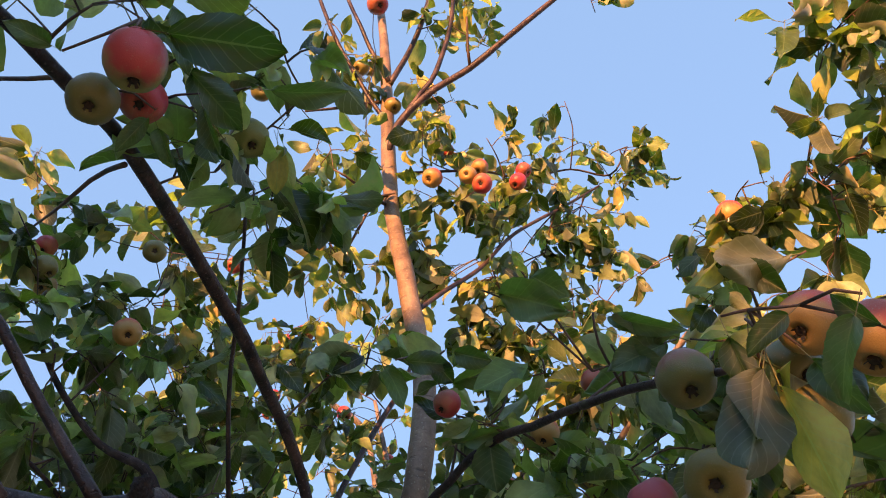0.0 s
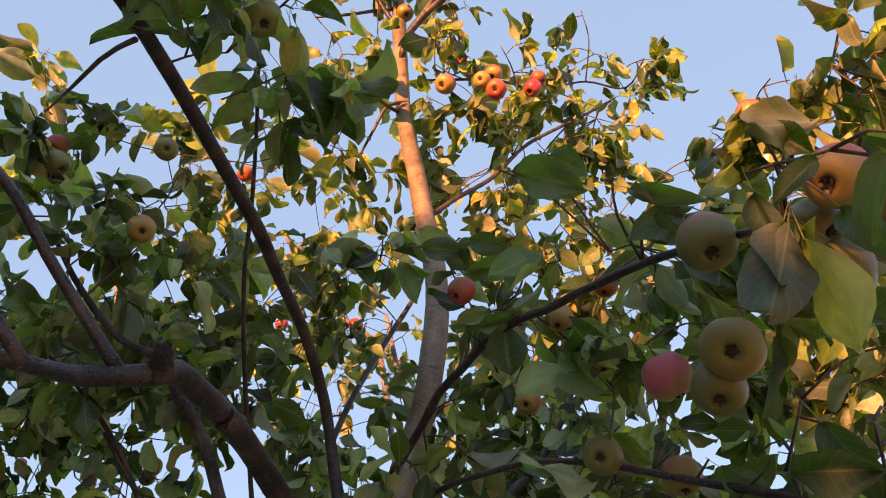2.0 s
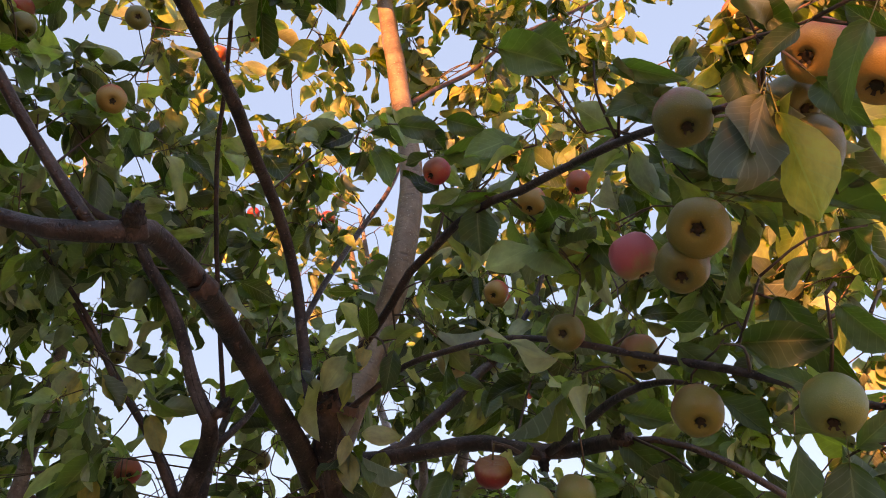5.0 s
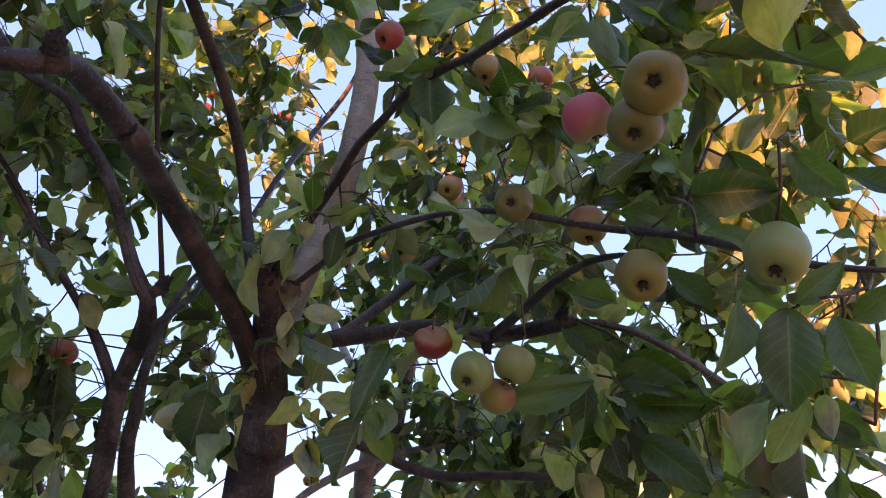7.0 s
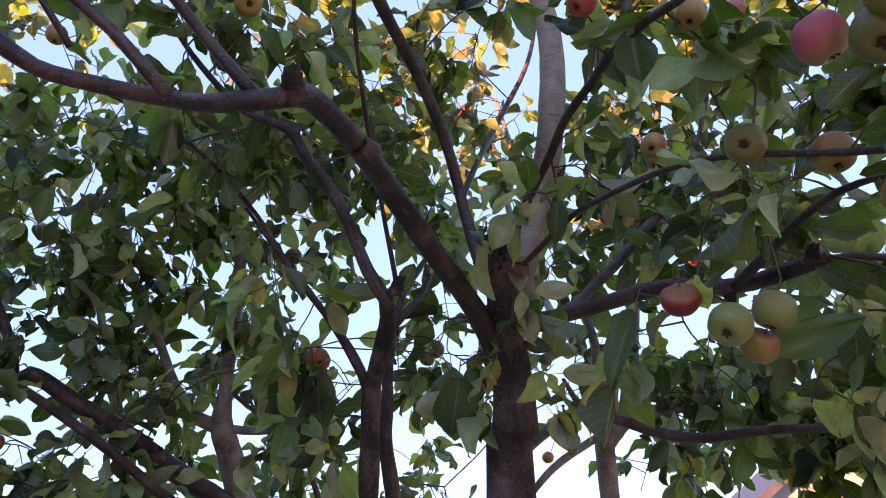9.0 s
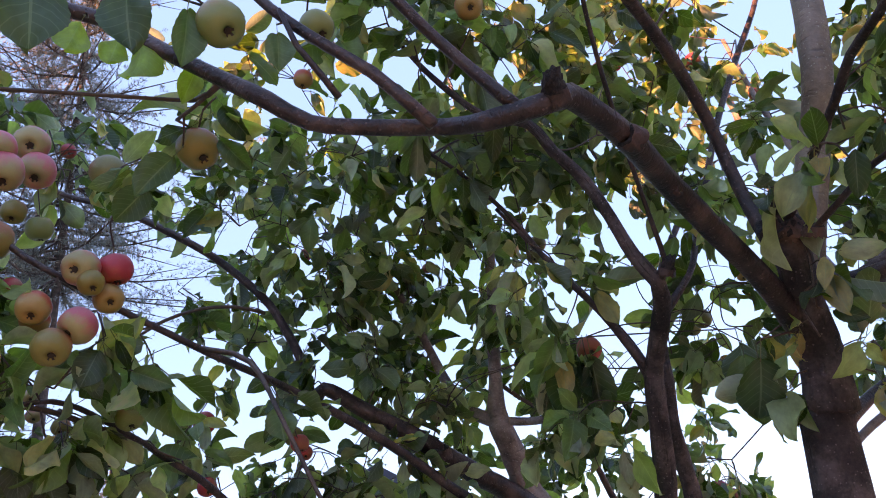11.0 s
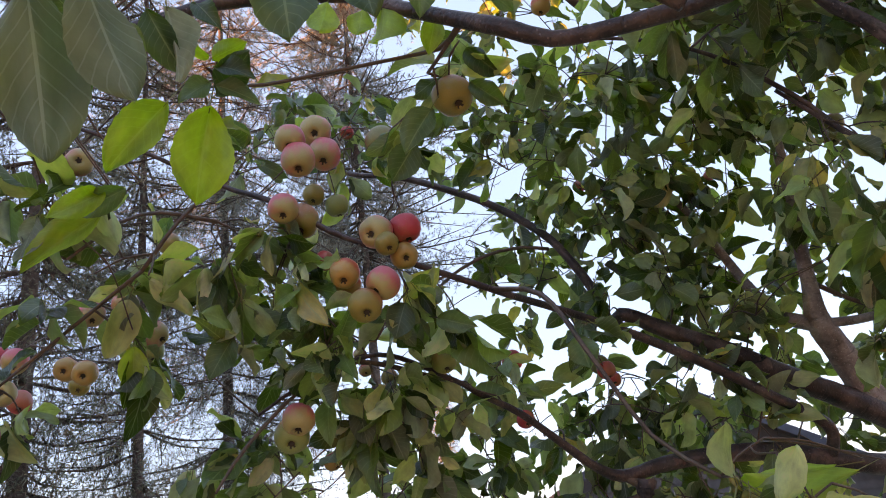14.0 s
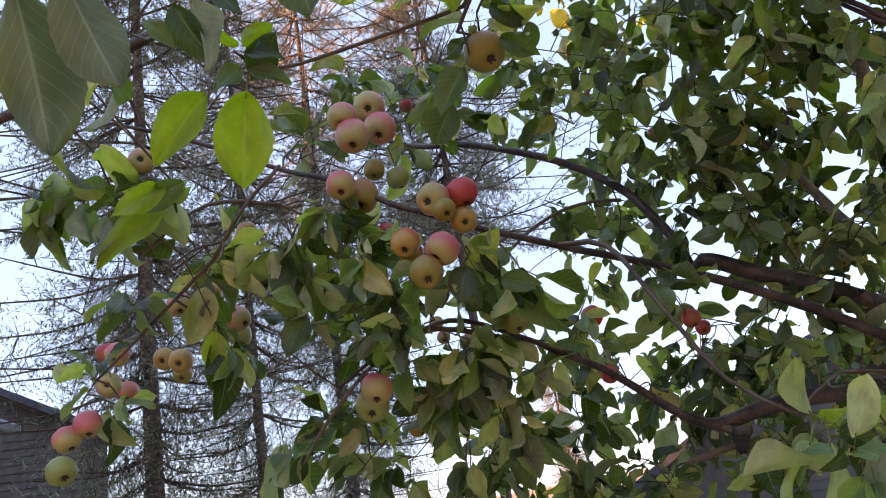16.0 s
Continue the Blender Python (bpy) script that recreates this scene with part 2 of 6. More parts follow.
b.inputs["Base Color"].default_value, b.inputs["Roughness"].default_value = (0.16, 0.12, 0.05, 1), 0.7

soil, n, l, b = material("grass and soil")
co = n.new("ShaderNodeTexCoord")
t1 = node(n, "ShaderNodeTexNoise", Scale=0.7, Detail=6.0)
t2 = node(n, "ShaderNodeTexNoise", Scale=30.0, Detail=6.0)
for t in (t1, t2):
    l.new(co.outputs["Object"], t.inputs["Vector"])
l.new(ramp(n, l, maths(n, l, "ADD", maths(n, l, "MULTIPLY", t1.outputs[0], 0.5), maths(n, l, "MULTIPLY", t2.outputs[0], 0.5)), [(0.35, (0.26, 0.22, 0.16)), (0.55, (0.3, 0.3, 0.19)), (0.7, (0.4, 0.38, 0.26))]), b.inputs["Base Color"])
b.inputs["Roughness"].default_value = 0.95
bump(n, l, b, t2.outputs[0], 1.0, 0.05)


# ---- building helpers ----
rng = np.random.default_rng(7)


def mesh_of(name, verts, faces, mats, mat_index=None, uvs=None, smooth=True):
    me = bpy.data.meshes.new(name)
    me.from_pydata([tuple(v) for v in verts] if not isinstance(verts, np.ndarray) else verts.tolist(), [], faces if isinstance(faces, list) else faces.tolist())
    for m in mats:
        me.materials.append(m)
    if mat_index is not None:
        me.polygons.foreach_set("material_index", np.asarray(mat_index, dtype=np.int32))
    if uvs is not None:
        layer = me.uv_layers.new(name="UVMap")
        loops = np.empty(len(me.loops), dtype=np.int32)
        me.loops.foreach_get("vertex_index", loops)
        layer.data.foreach_set("uv", np.asarray(uvs, dtype=np.float32)[loops].ravel())
    if smooth:
        me.polygons.foreach_set("use_smooth", np.ones(len(me.polygons), dtype=bool))
    me.update()
    return me


def part(name, mesh, parent, label="", kind=""):
    ob = new(name, mesh)
    ob.parent = parent
    return tagged(ob, label=label, kind=kind)


def spline(pts, step):
    """Catmull-Rom samples of (x, y, z, r) rows."""
    p = np.array(pts, float)
    p = np.vstack([2 * p[0] - p[1], p, 2 * p[-1] - p[-2]])
    out = []
    for i in range(1, len(p) - 2):
        a, b, c, d = p[i - 1:i + 3]
        k = max(1, int(np.linalg.norm(c[:3] - b[:3]) / step))
        for s in np.arange(k) / k:
            out.append(0.5 * (2 * b + (c - a) * s + (2 * a - 5 * b + 4 * c - d) * s * s + (3 * b - a - 3 * c + d) * s ** 3))
    out.append(p[-2])
    return np.array(out)


def tube(samples, seg, rough=0.0, seed=0.0):
    """Rings round a centre line: vertices, quads, uv (round, metres along)."""
    s = samples
    tang = np.gradient(s[:, :3], axis=0)
    tang /= np.linalg.norm(tang, axis=1)[:, None] + 1e-12
    side = np.cross(tang[0], (0.3, 0.2, 0.93))
    if np.linalg.norm(side) < 0.05:
        side = np.cross(tang[0], (1, 0, 0))
    verts, uvs, along = [], [], 0.0
    ang = np.arange(seg) * 2 * np.pi / seg
    for i in range(len(s)):
        side = side - tang[i] * (side @ tang[i])
        side /= np.linalg.norm(side) + 1e-12
        other = np.cross(tang[i], side)
        if i:
            along += np.linalg.norm(s[i, :3] - s[i - 1, :3])
        r = np.full(seg, max(s[i, 3], 0.0006))
        if rough:
            r = r * np.array([1 + rough * (noise.noise(Vector((math.cos(a) * 1.3 + seed, math.sin(a) * 1.3, along * 9))) + 0.6 * noise.noise(Vector((seed, math.cos(a) * 4 + along * 30, math.sin(a) * 4)))) for a in ang])
        verts.append(s[i, :3] + r[:, None] * (np.cos(ang)[:, None] * side + np.sin(ang)[:, None] * other))
        uvs.append(np.stack([ang / (2 * np.pi), np.full(seg, along)], 1))
    verts, uvs = np.concatenate(verts), np.concatenate(uvs)
    idx = np.arange(len(s) * seg).reshape(len(s), seg)
    nxt = np.roll(idx, -1, axis=1)
    faces = np.stack([idx[:-1], nxt[:-1], nxt[1:], idx[1:]], -1).reshape(-1, 4).tolist()
    faces.append(idx[0][::-1].tolist())
    faces.append(idx[-1].tolist())
    return verts, faces, uvs


LINES, LEAVES, TWIGS, MAIN = {}, {}, {}, {}


def tree(label, category="apple tree"):
    ob = tagged(new("apple_tree"), label, category, "trees of the orchard")
    LINES[ob], LEAVES[ob], TWIGS[ob], MAIN[ob] = [], [], [], []
    return ob


PALE = []


def limb(owner, name, pts):
    fat = max(p[3] for p in pts)
    s = spline(pts, 0.02 if fat > 0.012 else 0.025)
    LINES[owner].append(s)
    seg = 22 if fat > 0.03 else 14 if fat > 0.02 else 10 if fat > 0.01 else 7
    v, f, uv = tube(s, seg, 0.14 if name == "trunk" else 0.11 if fat > 0.02 else 0.09, len(LINES[owner]) * 3.7)
    mat = bark_grey if owner in PALE and name != "twig" else bark_old if name == "trunk" else bark_pale if name == "leader" else bark_twig if name == "twig" else bark
    part({"leader": "trunk"}.get(name, name), mesh_of(name, v, f, [mat], uvs=uv), owner, {"trunk": "fissured grey-brown trunk", "leader": "smooth tan upper trunk"}.get(name, ""))


def nearest(owner, q):
    best, dist = None, 9e9
    for s in LINES[owner] + MAIN[owner]:
        d = np.linalg.norm(s[:, :3] - q, axis=1)
        i = int(d.argmin())
        if d[i] < dist:
            best, dist = s[i], d[i]
    return best, dist


def nearest_wood(owner, q):
    """The nearest point on any twig or limb of a tree, a little above q if it can be."""
    if WOOD.get(owner, (0,))[0] != len(TWIGS[owner]) // 12:
        WOOD[owner] = (len(TWIGS[owner]) // 12, np.concatenate(LINES[owner] + TWIGS[owner]))
    w = WOOD[owner][1]
    d = np.linalg.norm(w[:, :3] - q, axis=1) + 0.5 * np.maximum(0, q[2] - w[:, 2])
    return w[int(d.argmin())]


WOOD = {}


def twig(owner, a, b, r0, r1, sag=0.08):
    """A thin curved twig from a to b."""
    a, b = np.array(a), np.array(b)
    L = np.linalg.norm(b - a)
    k = 3 if L > 0.3 else 1
    mids = [(*(a + (b - a) * (i + 1) / (k + 1) + rng.normal(0, (0.035 if k > 1 else 0.06) * L, 3) + np.array([0, 0, sag * L])), r0 + (r1 - r0) * (i + 1) / (k + 1)) for i in range(k)]
    s = spline([(*a, r0), *mids, (*b, r1)], max(0.014, L / 14))
    TWIGS[owner].append(s)
    return s


BROAD = {}     # how much larger than usual a tree's leaves are


def tuft(owner, at, along, count, size=1.0):
    """A spur with a rosette of leaves round it."""
    size *= BROAD.get(owner, 1.0)
    along = along / (np.linalg.norm(along) + 1e-9)
    for i in range(count):
        a = rng.uniform(0, 2 * np.pi)
        u = np.cross(along, (0.1, 0.2, 1.0)); u /= np.linalg.norm(u) + 1e-9
        w = np.cross(along, u)
        d = along * rng.uniform(0.1, 0.9) + (u * np.cos(a) + w * np.sin(a)) * rng.uniform(0.5, 1.1)
        d[2] -= rng.uniform(0.25, 1.25)
        d /= np.linalg.norm(d)
        face = np.array([0, 0, 0.3]) + rng.normal(0, 0.6, 3) + along * 0.2
        face -= d * (face @ d)
        face /= np.linalg.norm(face)
        L = size * np.clip(rng.normal(0.062, 0.014), 0.034, 0.096)
        start = at + along * rng.uniform(-0.02, 0.015) + d * L * rng.uniform(0.18, 0.34)
        LEAVES[owner].append((start, d, face, L, rng.uniform(0.4, 0.6)))


def foliage(home, clouds, size=1.0):
    owner = home
    for x, y, z, r, n in sorted(clouds, key=lambda q: nearest(owner, np.array(q[:3]))[1]):
        c = np.array((x, y, z))
        if home in WOODY:
            owner = min(WOODY, key=lambda o: nearest(o, c)[1] - (0.3 if o == home else 0.0) if LINES[o] else 9e9)
        root, dist = nearest(owner, c)
        made = []
        if dist > 0.3 + r:
            # a bearing branch out to the cloud, from whose end the twigs spread
            end = root[:3] + (c - root[:3]) * (1 - 0.7 * r / dist)
            made.append(twig(owner, root[:3], end, max(0.003, min(root[3] * 0.8, 0.003 + 0.006 * dist)), 0.0026, rng.uniform(0.0, 0.12)))
            root = made[0][-1]
        for k in range(max(1, n // 4)):
            tip = c + rng.normal(0, 0.45, 3) * r
            made.append(twig(owner, root[:3], tip, max(0.0016, min(root[3] * 0.8, 0.002 + 0.004 * r)), 0.0013, rng.uniform(-0.05, 0.15)))
        MAIN[owner] += made
        for k in range(n):
            q = rng.normal(0, 1, 3)
            q = c + q / np.linalg.norm(q) * r * rng.uniform(0.1, 1.0) ** 0.5
            line = made[k % len(made)]
            j = int(np.linalg.norm(line[:, :3] - q, axis=1)[len(line) // 3:].argmin()) + len(line) // 3
            s = twig(owner, line[j, :3], q, 0.0016, 0.0011, 0.1)
            tuft(owner, q, q - s[0, :3] + np.array([0, 0, 0.02]), int(rng.integers(4, 8)), size)
            if len(s) > 4 and np.linalg.norm(q - s[0, :3]) > 0.07:
                m = s[len(s) // 2, :3]
                tuft(owner, m, q - s[0, :3], int(rng.integers(2, 4)), size * 0.9)


def leaf_shape(rows, cols, fold, curl, wave, seed):
    """A finely toothed oval blade of length 1 along y, short-tipped, with its stalk: two skins meeting at the rim. Vertices, faces, material index, uv."""
    g = np.random.default_rng(seed)
    v, uv, f, mi = [], [], [], []
    ph = g.uniform(0, 6, 3)
    broad, lean = g.uniform(0.9, 1.08), g.uniform(-0.1, 0.1)
    for low_side in (0, 1):
        first = len(v)
        for k in range(rows + 1):
            t = 0.5 - 0.5 * math.cos(math.pi * (k / rows) ** 0.97)
            half = 0.5 * math.sin(math.pi * t ** broad) ** 0.66 if 0 < k < rows else 0.0
            half *= 1.0 - 0.2 * max(0.0, t - 0.85) / 0.15
            if rows > 9 and 0 < k < rows:
                half *= 1.0 + (0.022 if k % 2 else -0.022)
            for c in range(cols):
                u = c / (cols - 1) * 2 - 1
                z = abs(u) * half * fold - curl * t * t + wave * math.sin(t * 7 + ph[0] + 2 * u) * abs(u) ** 1.5 + 0.3 * wave * math.sin(4 * u + ph[1])
                rim = c in (0, cols - 1) or k in (0, rows)
                v.append((u * half + lean * t * t, t - 0.12 * curl * t * t, z - (0.006 if low_side and not rim else 0.0)))
                uv.append((u / 2 + 0.5, t))
        for k in range(rows):
            for c in range(cols - 1):
                q = first + k * cols + c
                f.append((q, q + 1, q + cols + 1, q + cols) if not low_side else (q, q + cols, q + cols + 1, q + 1))
                mi.append(low_side)
    n0 = len(v)
    for y, z, w in ((-0.32, 0.05, 0.012), (0.06, -0.004, 0.014)):
        for a in range(3):
            v.append((w * math.cos(a * 2.094), y, z + w * math.sin(a * 2.094))); uv.append((0.5, 0.5))
    for a in range(3):
        f.append((n0 + a, n0 + (a + 1) % 3, n0 + 3 + (a + 1) % 3, n0 + 3 + a)); mi.append(2)
    return np.array(v), f, mi, np.array(uv)


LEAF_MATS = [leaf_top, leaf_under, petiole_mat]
SMALL = [leaf_shape(8, 3, g.uniform(0.08, 0.6), g.uniform(-0.05, 0.5), g.uniform(0.05, 0.13), i) for i, g in enumerate(np.random.default_rng(3).spawn(10))]
MEDIUM = [leaf_shape(14, 5, g.uniform(0.08, 0.5), g.uniform(-0.05, 0.5), g.uniform(0.05, 0.13), 20 + i) for i, g in enumerate(np.random.default_rng(5).spawn(10))]
LARGE = [leaf_shape(26, 9, g.uniform(0.08, 0.4), g.uniform(0.0, 0.35), g.uniform(0.05, 0.12), 50 + i) for i, g in enumerate(np.random.default_rng(4).spawn(9))]
MEDIUM_ME = [mesh_of("leaf", q[0], q[1], LEAF_MATS if i % 3 else [leaf_young, leaf_under, petiole_mat], q[2], q[3]) for i, q in enumerate(MEDIUM)]
LARGE_ME = [mesh_of("leaf", q[0], q[1], [big_top, big_under, petiole_mat], q[2], q[3]) for q in LARGE]
FRESH_BACKLIT_ME = [mesh_of("leaf", q[0], q[1], [leaf_fresh_backlit, leaf_fresh_backlit, petiole_mat], q[2], q[3]) for q in LARGE]


def leaf_matrix(start, d, face, L, width):
    x = np.cross(d, face)
    m = Matrix.Identity(4)
    for i in range(3):
        m[i][0], m[i][1], m[i][2], m[i][3] = x[i] * L * width, d[i] * L, face[i] * L, start[i]
    return m


def grow(owner, hub):
    """Leaves and twigs of a tree: the leaves nearest to hub as single parts, the others joined."""
    leaves = LEAVES[owner]
    hub = np.array(hub)
    order = sorted(range(len(leaves)), key=lambda i: float(np.linalg.norm(leaves[i][0] - hub)))
    for i in order[:260]:
        ob = part("leaf", MEDIUM_ME[i % len(MEDIUM_ME)], owner)
        ob.matrix_basis = leaf_matrix(*leaves[i])
    vs, fs, ms, us, base = [], [], [], [], 0
    for i in order[260:]:
        v, f, mi, uv = SMALL[i % len(SMALL)]
        m = np.array(leaf_matrix(*leaves[i]))
        vs.append(v @ m[:3, :3].T + m[:3, 3])
        fs.append([tuple(a + base for a in q) for q in f])
        ms.append(mi); us.append(uv)
        base += len(v)
    if vs:
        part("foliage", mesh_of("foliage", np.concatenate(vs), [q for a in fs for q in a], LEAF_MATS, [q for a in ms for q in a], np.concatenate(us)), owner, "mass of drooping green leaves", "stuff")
    vs, fs, us, base = [], [], [], 0
    for s in TWIGS[owner]:
        v, f, uv = tube(s, 4)
        vs.append(v); us.append(uv)
        fs += [[a + base for a in q] for q in f]
        base += len(v)
    part("twig_growth", mesh_of("twigs", np.concatenate(vs), fs, [bark_twig], uvs=np.concatenate(us)), owner, "thin brown twigs and spurs", "stuff")


def big_leaves(owner, rows):
    for k, (a, b, face, width, *fresh) in enumerate(rows):
        a, b, face = np.array(a), np.array(b), np.array(face)
        L = np.linalg.norm(b - a)
        d = (b - a) / L
        # rows with a fifth value take the colour with backlight painted in
        ob = part("leaf", (FRESH_BACKLIT_ME if fresh else LARGE_ME)[(k + int(L * 1000)) % len(LARGE_ME)], owner, "fresh yellow-green leaf with backlight painted in" if fresh else "")
        ob.matrix_basis = leaf_matrix(a, d, face, L, width)
        end = a - d * 0.28 * L
        root = nearest_wood(owner, end)
        twig(owner, root[:3], end, 0.0018, 0.0012, 0.05)


# ---- apples ----
def lathe(profile, seg, ribs=0.0):
    v, f = [], []
    for r, z in profile:
        for k in range(seg):
            a = 2 * math.pi * k / seg
            q = 1 + ribs * math.cos(5 * a) * (1 if z < 0 else 0.5)
            v.append((r * q * math.cos(a), r * q * math.sin(a), z))
    for i in range(len(profile) - 1):
        for k in range(seg):
            f.append((i * seg + k, i * seg + (k + 1) % seg, (i + 1) * seg + (k + 1) % seg, (i + 1) * seg + k))
    return np.array(v), f


FRUIT = [(0.012, 0.345), (0.05, 0.352), (0.11, 0.4), (0.19, 0.432), (0.28, 0.425), (0.38, 0.36), (0.45, 0.25), (0.49, 0.11), (0.5, -0.02), (0.48, -0.16), (0.42, -0.29), (0.33, -0.385), (0.23, -0.43), (0.16, -0.425), (0.1, -0.375), (0.05, -0.335), (0.008, -0.33)]
fv, ff = lathe(FRUIT, 24, 0.02)
cv, cf = [], []
for k in range(5):
    a = 2 * math.pi * k / 5
    for rad, da, z in ((0.03, -0.5, -0.35), (0.03, 0.5, -0.35), (0.105, 0.3, -0.46), (0.125, -0.25, -0.445)):
        cv.append((rad * math.cos(a + da), rad * math.sin(a + da), z))
    cf.append((4 * k, 4 * k + 1, 4 * k + 2, 4 * k + 3))
hub_v, hub_f = lathe([(0.001, -0.31), (0.095, -0.36), (0.07, -0.405), (0.001, -0.37)], 8)
cf += [tuple(q + len(cv) for q in f) for f in hub_f]
cv = np.array(cv + hub_v.tolist())
CALYX_ME = mesh_of("calyx", cv, cf, [calyx_mat])
sv, sf, su = tube(spline([(0, 0, 0.33, 0.03), (0.01, 0.005, 0.48, 0.02), (0.04, 0.01, 0.66, 0.018), (0.05, 0.02, 0.8, 0.026)], 0.06), 6)
STALK_ME = mesh_of("stalk", sv, sf, [stalk_mat])
FRUIT_ME, FIRST = {}, {}


def apple(owner, kind, place, size):
    spot = np.array(place) + (0, 0, size * 0.7)
    owner = min((o for o in WOODY if LINES[o]), key=lambda o: float(np.linalg.norm(nearest_wood(o, spot)[:3] - spot)) - (0.1 if o == owner else 0))
    mat, label = APPLE_KINDS[kind]
    # the calyx end hangs down and leans out of the crown
    out = Vector((-place[0], 0.3 - place[1], 0)).normalized() * rng.uniform(0.1, 1.0) + Vector(rng.normal(0, 0.28, 3)) + Vector((0, 0, -0.8))
    turn = (-out).to_track_quat("Z", "Y") @ Euler((0, 0, rng.uniform(0, 6.28))).to_quaternion() if kind != "rt" else Euler((0.8, -0.1, 0.0)).to_quaternion()
    squash = rng.uniform(0.9, 1.04)
    m = Matrix.LocRotScale(Vector(place), turn, Vector((size, size, size * squash)))
    if kind not in FIRST:
        v = fv.copy()
        if kind == "rt":
            for p in v:
                if p[2] > 0.08:
                    p[2] = 0.08 + 0.45 * (p[2] - 0.08) + 0.06 * noise.noise(Vector(p * 7)) + 0.05 * noise.noise(Vector(p * 17))
        root = tagged(new("apple"), label, "apple", "apples on the trees")
        fruit = part("fruit", mesh_of("fruit", v, ff, [mat]), root)
        part("stalk", STALK_ME, root, "thin brown stalk")
        part("calyx", CALYX_ME, fruit, "dry dark calyx")
        root.matrix_basis = m
        FIRST[kind] = (root, size, squash)
    else:
        root, s0, q0 = FIRST[kind]
        copy_thing(root, m @ Matrix.Diagonal((1 / s0, 1 / s0, 1 / (s0 * q0), 1)))
    top = np.array(m @ Vector((0.05, 0.02, 0.78)))
    base = nearest_wood(owner, top)
    twig(owner, base[:3], top, 0.0015, 0.0011, 0.08)


def apples(owner, kind, rows):
    for x, y, z, size in rows:
        apple(owner, kind, (x, y, z), size)


# ---- ground ----
gv, gf = [], []
RINGS = [0, 2, 4, 8, 16, 40, 120, 400, 1500]
for i, r in enumerate(RINGS):
    for k in range(32):
        a = 2 * math.pi * k / 32
        h = 0.05 * noise.noise(Vector((r * math.cos(a) * 0.4, r * math.sin(a) * 0.4, 0))) if r < 100 else 0
        gv.append((r * math.cos(a), r * math.sin(a), h))
for i in range(len(RINGS) - 1):
    for k in range(32):
        gf.append((i * 32 + k, (i + 1) * 32 + k, (i + 1) * 32 + (k + 1) % 32, i * 32 + (k + 1) % 32))
tagged(new("ground", mesh_of("ground", gv, gf, [soil])), "orchard ground of short grass and bare soil", "ground", kind="structure")

# ---- the orchard ----
tree_a = tree("apple tree with dark forked trunk, tan leader and many small apples")
tree_b = tree("apple tree with a dark forking stem and drooping leaves")
tree_c = tree("apple tree with slender grey stems standing behind the others")
tree_d = tree("apple tree with pale forked stem in shade")
PALE += [tree_c, tree_d]
tree_e = tree("apple tree with long low limbs and clusters of pink-cheeked apples")
BROAD.update({tree_a: 1.05, tree_b: 1.12, tree_c: 1.1, tree_d: 1.15, tree_e: 1.15})


def knot(owner, place, axis, size, cut=True):
    """A healed pruning wound: a swollen collar with a dark, rough core, standing off the bark along axis."""
    ax = Vector(axis).normalized()
    stem = nearest(owner, np.array(place))[0]
    off = np.array(place) - stem[:3]
    place = stem[:3] + off * min(1.0, 0.85 * stem[3] / (np.linalg.norm(off) + 1e-9))
    size *= 0.88
    turn = ax.to_track_quat("Z", "Y").to_matrix()
    stub = [(1.15, -0.9), (1.08, -0.3), (1.0, 0.2), (0.9, 0.6), (0.8, 1.0), (0.74, 1.4), (0.66, 1.75), (0.45, 1.95), (0.22, 1.9), (0.02, 1.95)]
    prof = [(1.15, -0.9), (1.12, -0.3), (1.05, 0.1), (0.95, 0.32), (0.78, 0.42), (0.6, 0.34), (0.5, 0.1), (0.34, -0.02), (0.18, 0.06), (0.02, 0.02)]
    v, f = lathe(prof if cut else stub, 20)
    out = []
    for p in v:
        q = Vector(p) * size
        q *= 1 + 0.3 * noise.noise(q * (2.2 / size)) + 0.2 * noise.noise(q * (6.0 / size)) + 0.1 * noise.noise(q * (14.0 / size))
        out.append(tuple(Vector(place) + turn @ q))
    part("knot", mesh_of("knot", out, f, [healed if cut else bark, charred], [0 if i < (60 if cut else 40) else 1 for i in range(len(f))]), owner, "rough dark pruning knot")


WOODY = (tree_a, tree_b, tree_c, tree_d, tree_e)
# ==== plan of the orchard
# trunks, limbs and branches: centre line and radius, in metres
limb(tree_a, "trunk", [(-0.031, 1.412, -0.050, 0.0552), (-0.031, 1.412, 0.779, 0.0426), (-0.031, 1.412, 1.730, 0.0381), (-0.019, 1.401, 1.833, 0.0364), (-0.014, 1.390, 1.892, 0.0339), (-0.013, 1.366, 1.950, 0.0295), (-0.012, 1.332, 1.995, 0.0266), (-0.011, 1.284, 2.044, 0.0229), (-0.014, 1.263, 2.069, 0.0187)])
limb(tree_a, "leader", [(-0.009, 1.345, 1.989, 0.0235), (0.021, 1.377, 2.112, 0.0240), (0.056, 1.406, 2.247, 0.0246), (0.085, 1.388, 2.347, 0.0246), (0.105, 1.408, 2.551, 0.0233), (0.091, 1.422, 2.696, 0.0225), (0.063, 1.434, 2.894, 0.0219), (0.033, 1.460, 3.102, 0.0198), (0.018, 1.478, 3.334, 0.0203), (0.011, 1.485, 3.589, 0.0190), (-0.003, 1.503, 3.907, 0.0151), (-0.021, 1.502, 4.179, 0.0126), (-0.043, 1.511, 4.740, 0.0091)])
